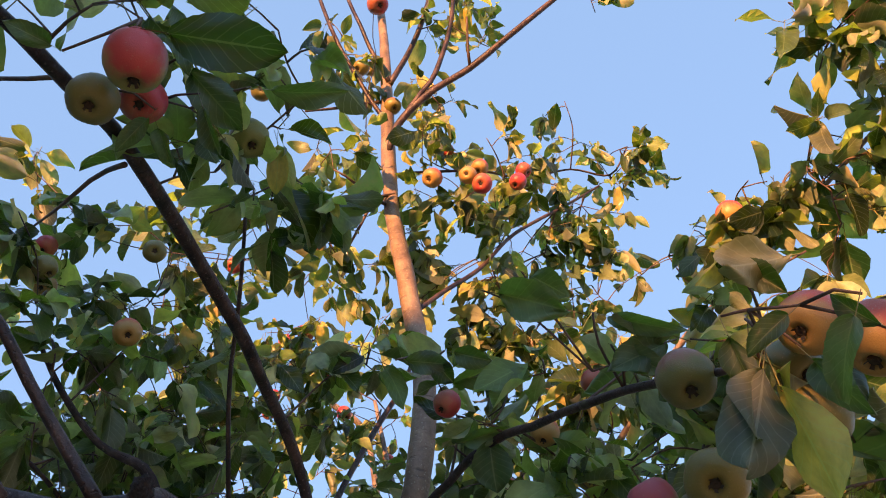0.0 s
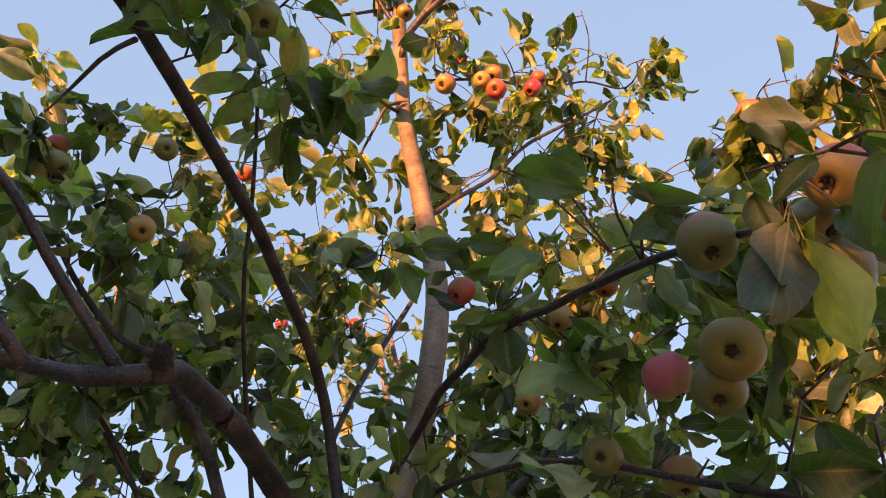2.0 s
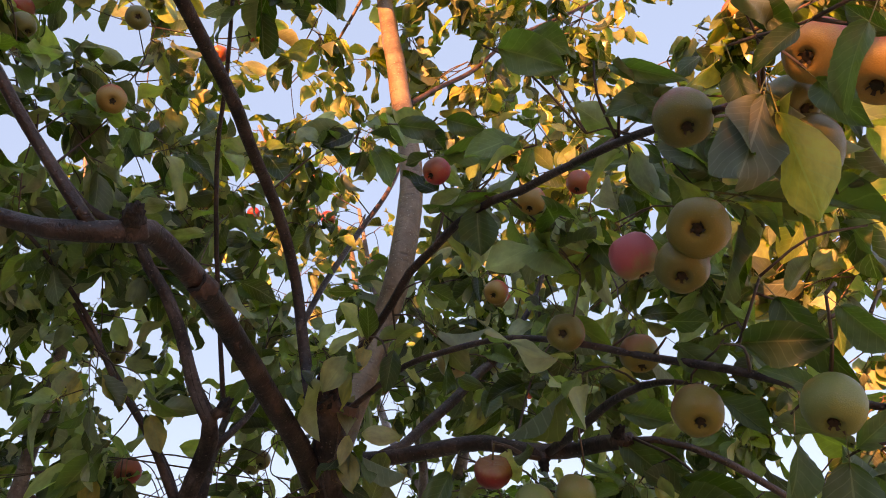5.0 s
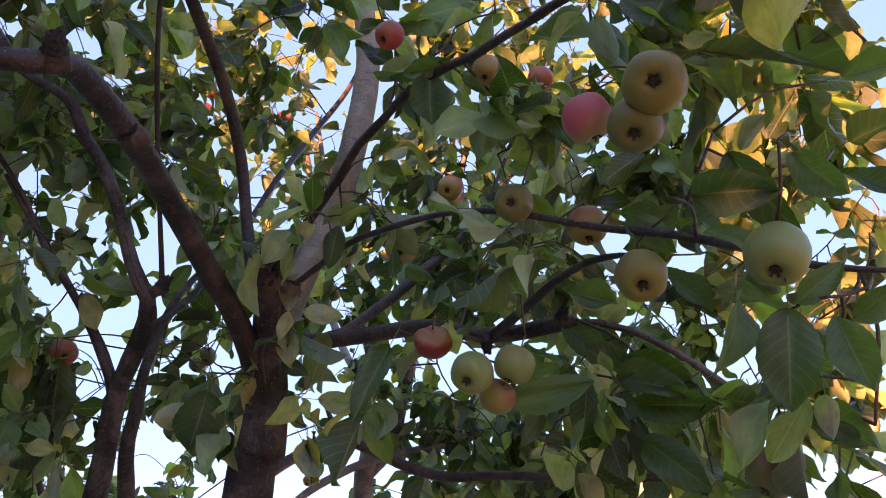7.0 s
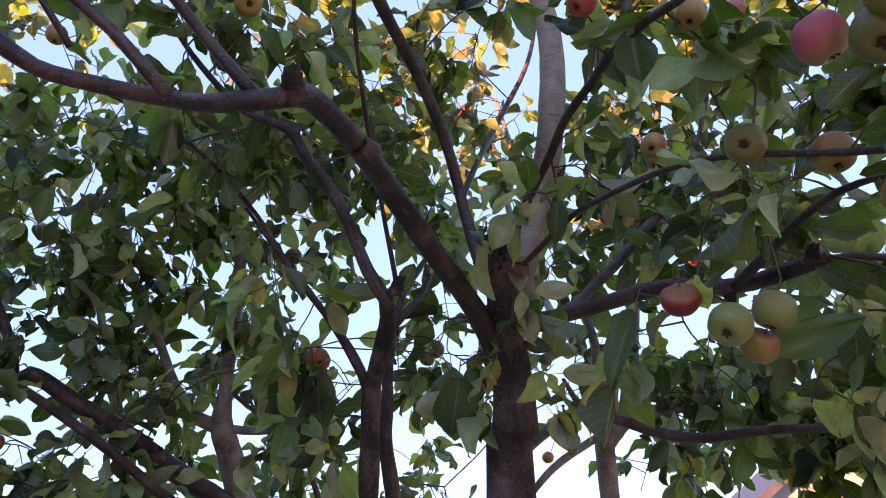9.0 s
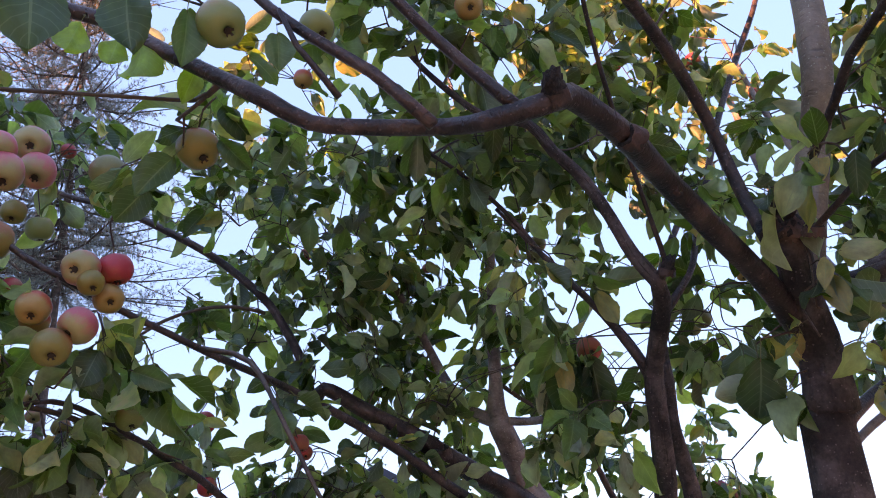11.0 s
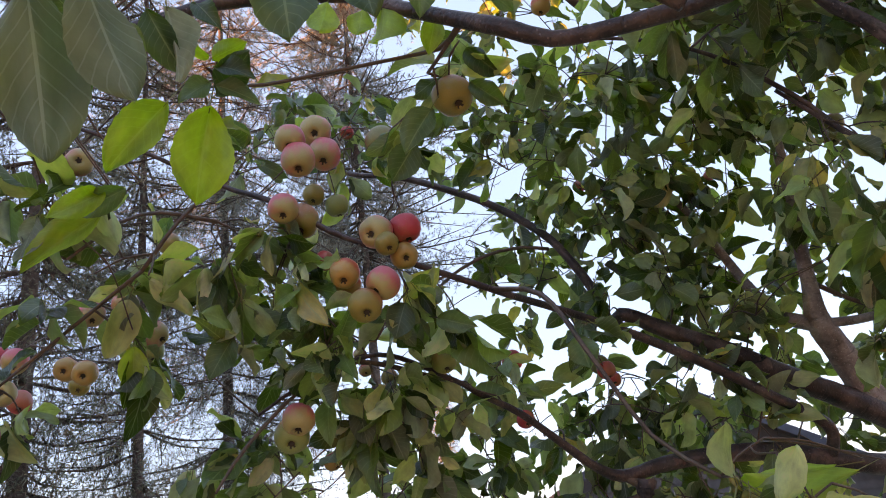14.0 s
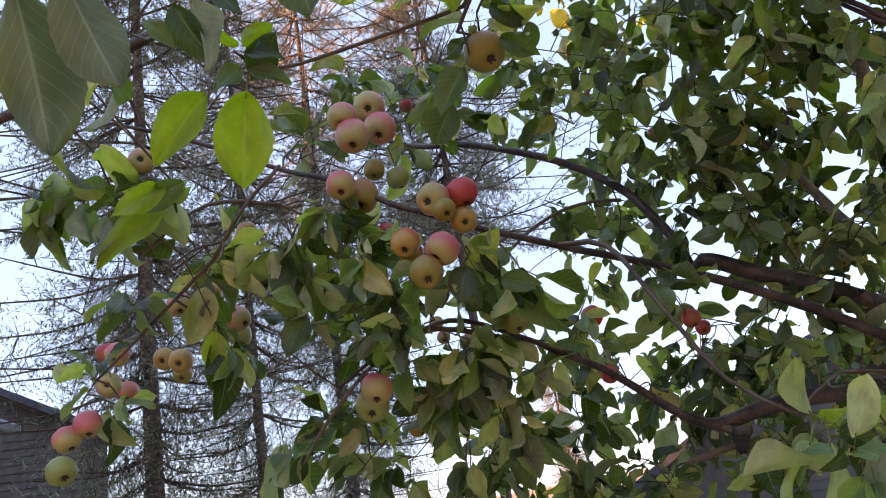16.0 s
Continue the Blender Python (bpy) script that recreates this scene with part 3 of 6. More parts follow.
limb(tree_a, "limb", [(-0.009, 1.426, 1.887, 0.0176), (-0.031, 1.367, 1.948, 0.0193), (-0.054, 1.284, 2.001, 0.0169), (-0.084, 1.196, 2.044, 0.0167), (-0.106, 1.121, 2.075, 0.0159), (-0.124, 1.045, 2.099, 0.0158), (-0.130, 0.956, 2.103, 0.0158), (-0.142, 0.886, 2.105, 0.0139), (-0.155, 0.839, 2.108, 0.0134), (-0.162, 0.816, 2.094, 0.0115), (-0.199, 0.805, 2.088, 0.0115), (-0.232, 0.793, 2.083, 0.0110), (-0.279, 0.805, 2.101, 0.0093), (-0.358, 0.766, 2.110, 0.0093), (-0.409, 0.735, 2.119, 0.0089), (-0.441, 0.703, 2.143, 0.0101), (-0.497, 0.691, 2.187, 0.0091), (-0.559, 0.662, 2.233, 0.0090), (-0.621, 0.622, 2.280, 0.0089), (-0.683, 0.499, 2.269, 0.0082), (-0.740, 0.448, 2.268, 0.0078), (-0.813, 0.366, 2.245, 0.0077), (-0.888, 0.290, 2.217, 0.0077), (-0.959, 0.202, 2.197, 0.0063)])
limb(tree_a, "branch", [(-0.198, 0.803, 2.091, 0.0078), (-0.246, 0.776, 2.156, 0.0067), (-0.277, 0.746, 2.201, 0.0063), (-0.308, 0.713, 2.251, 0.0059), (-0.341, 0.692, 2.288, 0.0061), (-0.361, 0.714, 2.296, 0.0058), (-0.436, 0.696, 2.385, 0.0046), (-0.511, 0.668, 2.504, 0.0034)])
limb(tree_a, "branch", [(-0.281, 0.775, 2.089, 0.0078), (-0.305, 0.755, 2.122, 0.0075), (-0.328, 0.736, 2.151, 0.0071), (-0.385, 0.702, 2.203, 0.0064), (-0.436, 0.676, 2.262, 0.0056), (-0.482, 0.653, 2.345, 0.0036)])
limb(tree_a, "branch", [(-0.362, 0.725, 2.127, 0.0041), (-0.369, 0.709, 2.145, 0.0038), (-0.388, 0.688, 2.182, 0.0035), (-0.397, 0.671, 2.221, 0.0024)])
limb(tree_a, "twig", [(-0.495, 0.694, 2.186, 0.0041), (-0.526, 0.700, 2.182, 0.0036), (-0.558, 0.708, 2.191, 0.0028), (-0.639, 0.652, 2.200, 0.0025), (-0.711, 0.555, 2.187, 0.0023), (-0.728, 0.511, 2.181, 0.0019)])
limb(tree_a, "twig", [(-0.526, 0.700, 2.182, 0.0027), (-0.564, 0.710, 2.182, 0.0025), (-0.612, 0.731, 2.196, 0.0023)])
limb(tree_a, "branch", [(-0.018, 1.325, 2.003, 0.0123), (-0.041, 1.298, 2.075, 0.0109), (-0.060, 1.295, 2.159, 0.0096), (-0.078, 1.262, 2.265, 0.0094), (-0.099, 1.177, 2.340, 0.0092), (-0.124, 1.051, 2.382, 0.0094), (-0.133, 0.965, 2.396, 0.0099), (-0.167, 0.832, 2.432, 0.0099), (-0.189, 0.707, 2.443, 0.0098), (-0.200, 0.612, 2.435, 0.0087), (-0.214, 0.537, 2.416, 0.0080), (-0.230, 0.475, 2.408, 0.0074), (-0.235, 0.418, 2.385, 0.0066), (-0.235, 0.352, 2.354, 0.0049)])
limb(tree_a, "twig", [(-0.204, 0.662, 2.433, 0.0035), (-0.242, 0.692, 2.458, 0.0033), (-0.272, 0.713, 2.465, 0.0031), (-0.303, 0.738, 2.467, 0.0028), (-0.339, 0.769, 2.475, 0.0022), (-0.410, 0.837, 2.514, 0.0016)])
limb(tree_a, "twig", [(-0.220, 0.529, 2.418, 0.0029), (-0.259, 0.537, 2.429, 0.0027), (-0.318, 0.549, 2.451, 0.0023)])
limb(tree_a, "branch", [(-0.009, 1.258, 2.064, 0.0068), (0.025, 1.215, 2.101, 0.0066), (0.056, 1.180, 2.135, 0.0062), (0.088, 1.133, 2.165, 0.0060), (0.114, 1.094, 2.195, 0.0059), (0.148, 1.032, 2.200, 0.0056), (0.175, 0.989, 2.210, 0.0058), (0.220, 0.943, 2.218, 0.0056), (0.249, 0.900, 2.204, 0.0054), (0.278, 0.842, 2.189, 0.0050), (0.303, 0.787, 2.170, 0.0045), (0.294, 0.799, 2.173, 0.0054), (0.324, 0.732, 2.150, 0.0046), (0.346, 0.669, 2.120, 0.0040), (0.375, 0.613, 2.094, 0.0034), (0.395, 0.584, 2.084, 0.0025)])
limb(tree_a, "branch", [(0.007, 1.270, 2.041, 0.0051), (0.060, 1.214, 2.062, 0.0046), (0.108, 1.165, 2.082, 0.0044), (0.169, 1.101, 2.080, 0.0042), (0.224, 1.047, 2.073, 0.0039), (0.267, 0.995, 2.054, 0.0040), (0.325, 0.953, 2.028, 0.0041), (0.381, 0.908, 1.996, 0.0044), (0.430, 0.839, 1.958, 0.0045), (0.474, 0.787, 1.922, 0.0042), (0.515, 0.752, 1.893, 0.0035), (0.565, 0.723, 1.879, 0.0021)])
limb(tree_a, "limb", [(-0.022, 1.354, 1.998, 0.0148), (0.030, 1.352, 1.995, 0.0132), (0.074, 1.345, 1.996, 0.0124), (0.143, 1.325, 2.003, 0.0129), (0.219, 1.291, 2.006, 0.0125), (0.282, 1.241, 1.983, 0.0107), (0.333, 1.205, 1.972, 0.0111), (0.372, 1.166, 1.971, 0.0114), (0.392, 1.121, 1.963, 0.0103), (0.405, 1.111, 1.965, 0.0079)])
limb(tree_a, "branch", [(0.384, 1.133, 1.964, 0.0054), (0.436, 1.119, 1.965, 0.0048), (0.480, 1.119, 1.955, 0.0048), (0.537, 1.137, 1.937, 0.0053), (0.594, 1.155, 1.910, 0.0051), (0.655, 1.178, 1.886, 0.0050), (0.724, 1.177, 1.878, 0.0034)])
limb(tree_a, "branch", [(0.311, 1.219, 1.973, 0.0077), (0.342, 1.125, 1.983, 0.0065), (0.366, 1.061, 1.994, 0.0056), (0.392, 0.997, 1.995, 0.0048), (0.413, 0.940, 1.980, 0.0033), (0.424, 0.918, 1.971, 0.0023)])
limb(tree_a, "twig", [(0.226, 1.145, 1.969, 0.0017), (0.250, 1.165, 1.967, 0.0027), (0.276, 1.195, 1.962, 0.0032), (0.305, 1.223, 1.965, 0.0036)])
limb(tree_a, "branch", [(0.068, 1.363, 2.005, 0.0094), (0.097, 1.390, 2.026, 0.0089), (0.130, 1.430, 2.068, 0.0093), (0.187, 1.461, 2.129, 0.0096), (0.237, 1.488, 2.191, 0.0091), (0.281, 1.517, 2.241, 0.0078), (0.353, 1.560, 2.365, 0.0055), (0.414, 1.629, 2.531, 0.0040)])
limb(tree_a, "branch", [(-0.013, 1.449, 1.808, 0.0113), (0.005, 1.499, 1.831, 0.0098), (0.042, 1.578, 1.870, 0.0099), (0.091, 1.648, 1.899, 0.0105), (0.149, 1.682, 1.888, 0.0098), (0.225, 1.685, 1.857, 0.0106), (0.298, 1.662, 1.840, 0.0097), (0.397, 1.619, 1.840, 0.0086), (0.532, 1.540, 1.825, 0.0074), (0.648, 1.449, 1.821, 0.0060), (0.698, 1.375, 1.801, 0.0050), (0.714, 1.310, 1.816, 0.0045), (0.733, 1.239, 1.837, 0.0036)])
limb(tree_a, "twig", [(0.092, 1.648, 1.894, 0.0088), (0.074, 1.631, 1.926, 0.0059), (0.057, 1.623, 1.961, 0.0034)])
limb(tree_a, "branch", [(0.019, 1.476, 3.659, 0.0098), (0.081, 1.456, 3.799, 0.0087), (0.130, 1.426, 3.939, 0.0083), (0.185, 1.416, 4.234, 0.0066)])
limb(tree_a, "branch", [(0.017, 1.469, 3.664, 0.0077), (-0.040, 1.440, 3.801, 0.0066), (-0.066, 1.416, 3.875, 0.0066), (-0.118, 1.409, 4.050, 0.0063), (-0.180, 1.407, 4.330, 0.0051)])
limb(tree_a, "branch", [(0.012, 1.466, 3.475, 0.0078), (-0.034, 1.444, 3.553, 0.0066), (-0.128, 1.397, 3.759, 0.0064), (-0.201, 1.375, 3.999, 0.0062), (-0.253, 1.353, 4.234, 0.0050)])
limb(tree_a, "branch", [(0.020, 1.467, 3.344, 0.0087), (0.048, 1.443, 3.432, 0.0102), (0.138, 1.412, 3.524, 0.0098), (0.254, 1.390, 3.599, 0.0094), (0.374, 1.344, 3.682, 0.0089), (0.527, 1.300, 3.806, 0.0078), (0.736, 1.267, 4.012, 0.0062)])
limb(tree_a, "branch", [(0.051, 1.440, 3.435, 0.0077), (0.114, 1.411, 3.524, 0.0072), (0.157, 1.398, 3.597, 0.0074), (0.210, 1.371, 3.796, 0.0071), (0.235, 1.352, 4.040, 0.0062)])
limb(tree_a, "twig", [(0.258, 1.388, 3.601, 0.0052), (0.254, 1.355, 3.637, 0.0045), (0.256, 1.298, 3.721, 0.0031)])
limb(tree_a, "twig", [(0.009, 1.485, 3.589, 0.0061), (-0.054, 1.472, 3.567, 0.0053), (-0.124, 1.455, 3.532, 0.0045), (-0.211, 1.420, 3.479, 0.0030)])
limb(tree_a, "branch", [(0.026, 1.479, 3.266, 0.0054), (0.114, 1.479, 3.271, 0.0042), (0.268, 1.528, 3.317, 0.0038), (0.411, 1.663, 3.422, 0.0034), (0.569, 1.738, 3.529, 0.0032), (0.699, 1.772, 3.531, 0.0033), (0.764, 1.733, 3.617, 0.0025)])
limb(tree_a, "branch", [(0.075, 1.425, 2.759, 0.0059), (0.145, 1.462, 2.846, 0.0057), (0.245, 1.543, 2.982, 0.0056), (0.347, 1.597, 3.139, 0.0049), (0.516, 1.679, 3.314, 0.0046), (0.643, 1.733, 3.443, 0.0035)])
limb(tree_a, "twig", [(0.025, 1.466, 3.138, 0.0052), (-0.012, 1.412, 3.117, 0.0044), (-0.069, 1.334, 3.115, 0.0031), (-0.097, 1.318, 3.124, 0.0019)])
limb(tree_a, "twig", [(0.038, 1.454, 3.166, 0.0046), (-0.008, 1.436, 3.137, 0.0045), (-0.043, 1.453, 3.071, 0.0038), (-0.088, 1.500, 3.012, 0.0032), (-0.104, 1.525, 2.980, 0.0025)])
limb(tree_b, "trunk", [(-0.368, 1.658, -0.050, 0.0326), (-0.368, 1.658, 0.718, 0.0251), (-0.368, 1.658, 1.596, 0.0224), (-0.342, 1.647, 1.703, 0.0206), (-0.324, 1.627, 1.795, 0.0192), (-0.304, 1.572, 1.903, 0.0187), (-0.291, 1.543, 1.956, 0.0170), (-0.257, 1.486, 2.011, 0.0164), (-0.228, 1.428, 2.052, 0.0151), (-0.224, 1.400, 2.072, 0.0128), (-0.249, 1.374, 2.119, 0.0115), (-0.273, 1.330, 2.198, 0.0101), (-0.301, 1.297, 2.260, 0.0102), (-0.328, 1.276, 2.298, 0.0099), (-0.354, 1.246, 2.345, 0.0083), (-0.424, 1.217, 2.377, 0.0062), (-0.488, 1.168, 2.450, 0.0052), (-0.540, 1.133, 2.536, 0.0034)])
limb(tree_b, "branch", [(-0.297, 1.548, 1.941, 0.0115), (-0.322, 1.533, 2.011, 0.0087), (-0.371, 1.503, 2.093, 0.0073), (-0.429, 1.462, 2.174, 0.0055), (-0.481, 1.418, 2.273, 0.0046), (-0.557, 1.323, 2.371, 0.0038), (-0.642, 1.256, 2.433, 0.0034), (-0.724, 1.209, 2.473, 0.0031)])
limb(tree_b, "branch", [(-0.224, 1.400, 2.072, 0.0085), (-0.203, 1.391, 2.086, 0.0052), (-0.205, 1.323, 2.188, 0.0040), (-0.206, 1.226, 2.316, 0.0040), (-0.195, 1.122, 2.426, 0.0036), (-0.174, 1.045, 2.497, 0.0035), (-0.157, 0.961, 2.588, 0.0031), (-0.141, 0.875, 2.650, 0.0032), (-0.123, 0.813, 2.682, 0.0020)])
limb(tree_b, "branch", [(-0.238, 1.463, 2.034, 0.0089), (-0.201, 1.481, 2.082, 0.0066), (-0.184, 1.523, 2.130, 0.0061), (-0.186, 1.688, 2.268, 0.0065), (-0.178, 1.810, 2.377, 0.0080), (-0.132, 1.934, 2.598, 0.0084), (-0.057, 2.043, 2.827, 0.0087), (0.014, 2.070, 2.976, 0.0074), (0.052, 2.096, 3.112, 0.0060), (0.081, 2.087, 3.282, 0.0043)])
limb(tree_b, "trunk", [(-0.326, 1.874, -0.050, 0.0292), (-0.326, 1.874, 0.719, 0.0225), (-0.326, 1.874, 1.597, 0.0202), (-0.329, 1.856, 1.689, 0.0190), (-0.331, 1.832, 1.783, 0.0175), (-0.320, 1.740, 1.882, 0.0141), (-0.310, 1.718, 1.965, 0.0123), (-0.311, 1.730, 2.047, 0.0101), (-0.317, 1.806, 2.154, 0.0089), (-0.321, 1.926, 2.278, 0.0087), (-0.295, 2.091, 2.437, 0.0085)])
limb(tree_b, "branch", [(-0.296, 1.542, 1.955, 0.0107), (-0.342, 1.512, 2.045, 0.0072), (-0.383, 1.496, 2.111, 0.0062), (-0.423, 1.478, 2.171, 0.0055), (-0.453, 1.445, 2.214, 0.0043), (-0.502, 1.406, 2.290, 0.0034)])
limb(tree_c, "trunk", [(0.123, 2.292, -0.050, 0.0370), (0.123, 2.292, 0.829, 0.0285), (0.123, 2.292, 1.842, 0.0255), (0.131, 2.278, 1.954, 0.0231), (0.130, 2.245, 2.127, 0.0146), (0.125, 2.242, 2.220, 0.0122), (0.094, 2.233, 2.346, 0.0112), (0.039, 2.214, 2.524, 0.0108), (-0.037, 2.301, 2.789, 0.0083), (-0.099, 2.347, 3.088, 0.0060)])
limb(tree_c, "branch", [(0.133, 2.302, 1.928, 0.0179), (0.190, 2.370, 2.015, 0.0211), (0.219, 2.341, 2.153, 0.0198), (0.254, 2.297, 2.307, 0.0124), (0.255, 2.289, 2.478, 0.0101), (0.283, 2.310, 2.674, 0.0079), (0.354, 2.352, 2.904, 0.0056)])
limb(tree_c, "branch", [(-0.054, 2.082, 1.805, 0.0086), (-0.005, 2.133, 1.860, 0.0099), (0.064, 2.181, 1.910, 0.0101), (0.132, 2.229, 1.949, 0.0104), (0.234, 2.272, 1.985, 0.0094), (0.374, 2.308, 2.018, 0.0073), (0.519, 2.328, 2.080, 0.0049)])
limb(tree_c, "branch", [(0.130, 2.245, 2.127, 0.0094), (0.015, 2.584, 2.387, 0.0127), (-0.099, 2.757, 2.757, 0.0126), (-0.171, 2.713, 3.155, 0.0125), (-0.308, 2.623, 3.262, 0.0116), (-0.439, 2.542, 3.421, 0.0084), (-0.528, 2.521, 3.581, 0.0061)])
limb(tree_c, "branch", [(0.254, 2.277, 2.368, 0.0087), (0.322, 2.133, 2.452, 0.0071), (0.395, 1.963, 2.561, 0.0062), (0.508, 1.837, 2.647, 0.0088), (0.526, 1.759, 2.581, 0.0081), (0.628, 1.674, 2.693, 0.0075), (0.719, 1.588, 2.782, 0.0081), (0.761, 1.497, 2.795, 0.0068), (0.800, 1.298, 2.767, 0.0058), (0.835, 1.087, 2.735, 0.0048), (0.890, 0.953, 2.746, 0.0043), (0.944, 0.871, 2.774, 0.0035)])
limb(tree_c, "branch", [(0.292, 2.163, 2.515, 0.0055), (0.320, 1.958, 2.587, 0.0062), (0.356, 1.887, 2.702, 0.0062), (0.387, 1.836, 2.774, 0.0051), (0.372, 1.726, 2.888, 0.0033)])
limb(tree_d, "trunk", [(-0.618, 2.349, -0.050, 0.0596), (-0.618, 2.349, 0.666, 0.0460), (-0.618, 2.349, 1.480, 0.0411), (-0.697, 2.279, 1.610, 0.0388), (-0.763, 2.212, 1.720, 0.0354), (-0.813, 2.129, 1.817, 0.0338), (-0.821, 2.056, 1.926, 0.0311), (-0.831, 2.015, 2.001, 0.0288), (-0.821, 1.999, 2.093, 0.0184), (-0.797, 1.969, 2.237, 0.0170), (-0.781, 1.955, 2.358, 0.0145), (-0.772, 1.931, 2.549, 0.0122), (-0.790, 1.922, 2.764, 0.0085), (-0.841, 1.920, 3.010, 0.0060)])
limb(tree_d, "branch", [(-0.834, 2.015, 1.994, 0.0199), (-0.912, 1.988, 2.039, 0.0166), (-0.954, 1.968, 2.117, 0.0143), (-0.988, 1.961, 2.197, 0.0121), (-1.048, 1.927, 2.356, 0.0099), (-1.116, 1.872, 2.516, 0.0076), (-1.123, 1.831, 2.694, 0.0052)])
limb(tree_d, "branch", [(-0.826, 2.030, 1.996, 0.0129), (-0.750, 2.023, 1.984, 0.0104), (-0.664, 2.006, 1.979, 0.0101)])
limb(tree_d, "twig", [(-0.814, 2.003, 2.093, 0.0065), (-0.780, 2.051, 2.054, 0.0059), (-0.702, 2.097, 1.993, 0.0046)])
limb(tree_e, "limb", [(-0.536, 2.505, 1.314, 0.0378), (-0.560, 2.419, 1.515, 0.0342), (-0.695, 2.280, 1.660, 0.0307), (-0.844, 2.058, 1.822, 0.0284), (-0.895, 1.970, 1.870, 0.0268), (-0.940, 1.878, 1.923, 0.0243), (-0.978, 1.811, 1.964, 0.0222), (-1.059, 1.715, 2.030, 0.0193), (-1.107, 1.639, 2.074, 0.0165), (-1.162, 1.666, 2.052, 0.0140), (-1.181, 1.651, 2.147, 0.0123), (-1.214, 1.615, 2.246, 0.0115), (-1.258, 1.583, 2.328, 0.0108), (-1.349, 1.513, 2.433, 0.0101), (-1.452, 1.428, 2.517, 0.0095), (-1.553, 1.339, 2.583, 0.0087), (-1.650, 1.263, 2.619, 0.0069), (-1.781, 1.170, 2.713, 0.0055)])
limb(tree_e, "limb", [(-0.685, 2.284, 1.614, 0.0297), (-0.759, 2.039, 1.655, 0.0253), (-0.791, 1.936, 1.673, 0.0225), (-0.891, 1.824, 1.714, 0.0211), (-0.965, 1.730, 1.726, 0.0190), (-1.041, 1.612, 1.721, 0.0161), (-1.091, 1.519, 1.706, 0.0133), (-1.104, 1.452, 1.731, 0.0100), (-1.116, 1.365, 1.791, 0.0082), (-1.108, 1.263, 1.846, 0.0071), (-1.105, 1.166, 1.883, 0.0059), (-1.085, 1.087, 1.907, 0.0049), (-1.105, 0.967, 1.954, 0.0048), (-1.127, 0.896, 1.948, 0.0040), (-1.163, 0.804, 1.906, 0.0032), (-1.188, 0.743, 1.865, 0.0025)])
limb(tree_e, "trunk", [(-0.767, 2.269, -0.050, 0.0679), (-0.767, 2.269, 0.570, 0.0525), (-0.767, 2.269, 1.266, 0.0468), (-0.727, 2.309, 1.421, 0.0445), (-0.685, 2.284, 1.614, 0.0378)])
limb(tree_e, "branch", [(-0.823, 1.885, 1.693, 0.0141), (-0.792, 1.843, 1.755, 0.0129), (-0.853, 1.757, 1.830, 0.0115), (-0.908, 1.666, 1.899, 0.0108), (-0.964, 1.537, 1.969, 0.0098), (-0.995, 1.362, 2.023, 0.0080), (-0.938, 1.114, 2.033, 0.0066), (-0.953, 1.025, 2.058, 0.0059), (-0.976, 0.949, 2.085, 0.0058), (-0.999, 0.856, 2.121, 0.0051), (-1.027, 0.813, 2.148, 0.0054), (-1.060, 0.761, 2.194, 0.0052), (-1.101, 0.716, 2.229, 0.0050), (-1.151, 0.674, 2.263, 0.0043), (-1.191, 0.516, 2.333, 0.0038), (-1.243, 0.398, 2.383, 0.0032)])
limb(tree_e, "branch", [(-0.539, 2.111, 1.684, 0.0105), (-0.570, 2.057, 1.788, 0.0086), (-0.581, 2.029, 1.840, 0.0076), (-0.588, 2.014, 1.866, 0.0055)])
limb(tree_e, "twig", [(-1.165, 1.491, 2.244, 0.0049), (-1.193, 1.432, 2.251, 0.0042), (-1.227, 1.357, 2.238, 0.0041), (-1.263, 1.286, 2.203, 0.0040), (-1.257, 1.204, 2.144, 0.0034)])
limb(tree_e, "twig", [(-1.093, 0.642, 2.167, 0.0039), (-1.087, 0.548, 2.167, 0.0034), (-1.088, 0.489, 2.143, 0.0028), (-1.094, 0.418, 2.077, 0.0023)])
limb(tree_e, "twig", [(-1.086, 1.087, 1.902, 0.0051), (-1.125, 0.906, 1.946, 0.0044), (-1.146, 0.800, 1.897, 0.0035), (-1.166, 0.709, 1.810, 0.0032), (-1.161, 0.656, 1.743, 0.0024)])
limb(tree_e, "twig", [(-1.129, 0.533, 2.083, 0.0034), (-1.190, 0.479, 2.034, 0.0032), (-1.268, 0.419, 1.980, 0.0029), (-1.305, 0.369, 1.934, 0.0021)])
limb(tree_e, "twig", [(-1.067, 0.639, 2.228, 0.0034), (-1.087, 0.577, 2.158, 0.0034), (-1.129, 0.533, 2.083, 0.0034)])
limb(tree_e, "twig", [(-1.091, 1.519, 1.706, 0.0099), (-1.063, 1.544, 1.666, 0.0084), (-1.118, 1.440, 1.642, 0.0067)])
knot(tree_a, (-0.159, 0.803, 2.105), (0.257, -0.868, 0.424), 0.0136, False)
knot(tree_a, (-0.120, 0.938, 2.088), (-0.405, -0.909, 0.099), 0.0151, True)
knot(tree_a, (-0.098, 1.104, 2.066), (0.675, -0.576, -0.461), 0.0080, True)
knot(tree_a, (-0.026, 1.251, 2.047), (-0.503, -0.601, 0.621), 0.0190, True)
knot(tree_a, (0.024, 1.238, 2.044), (0.304, -0.496, 0.813), 0.0137, True)
knot(tree_a, (-0.012, 1.256, 2.095), (-0.158, -0.596, 0.787), 0.0168, False)
knot(tree_a, (0.383, 1.111, 1.967), (0.070, -0.716, 0.695), 0.0099, False)
knot(tree_a, (0.301, 1.204, 1.958), (-0.034, -0.182, -0.983), 0.0094, False)
knot(tree_a, (0.091, 1.636, 1.905), (-0.029, -0.640, 0.768), 0.0130, False)
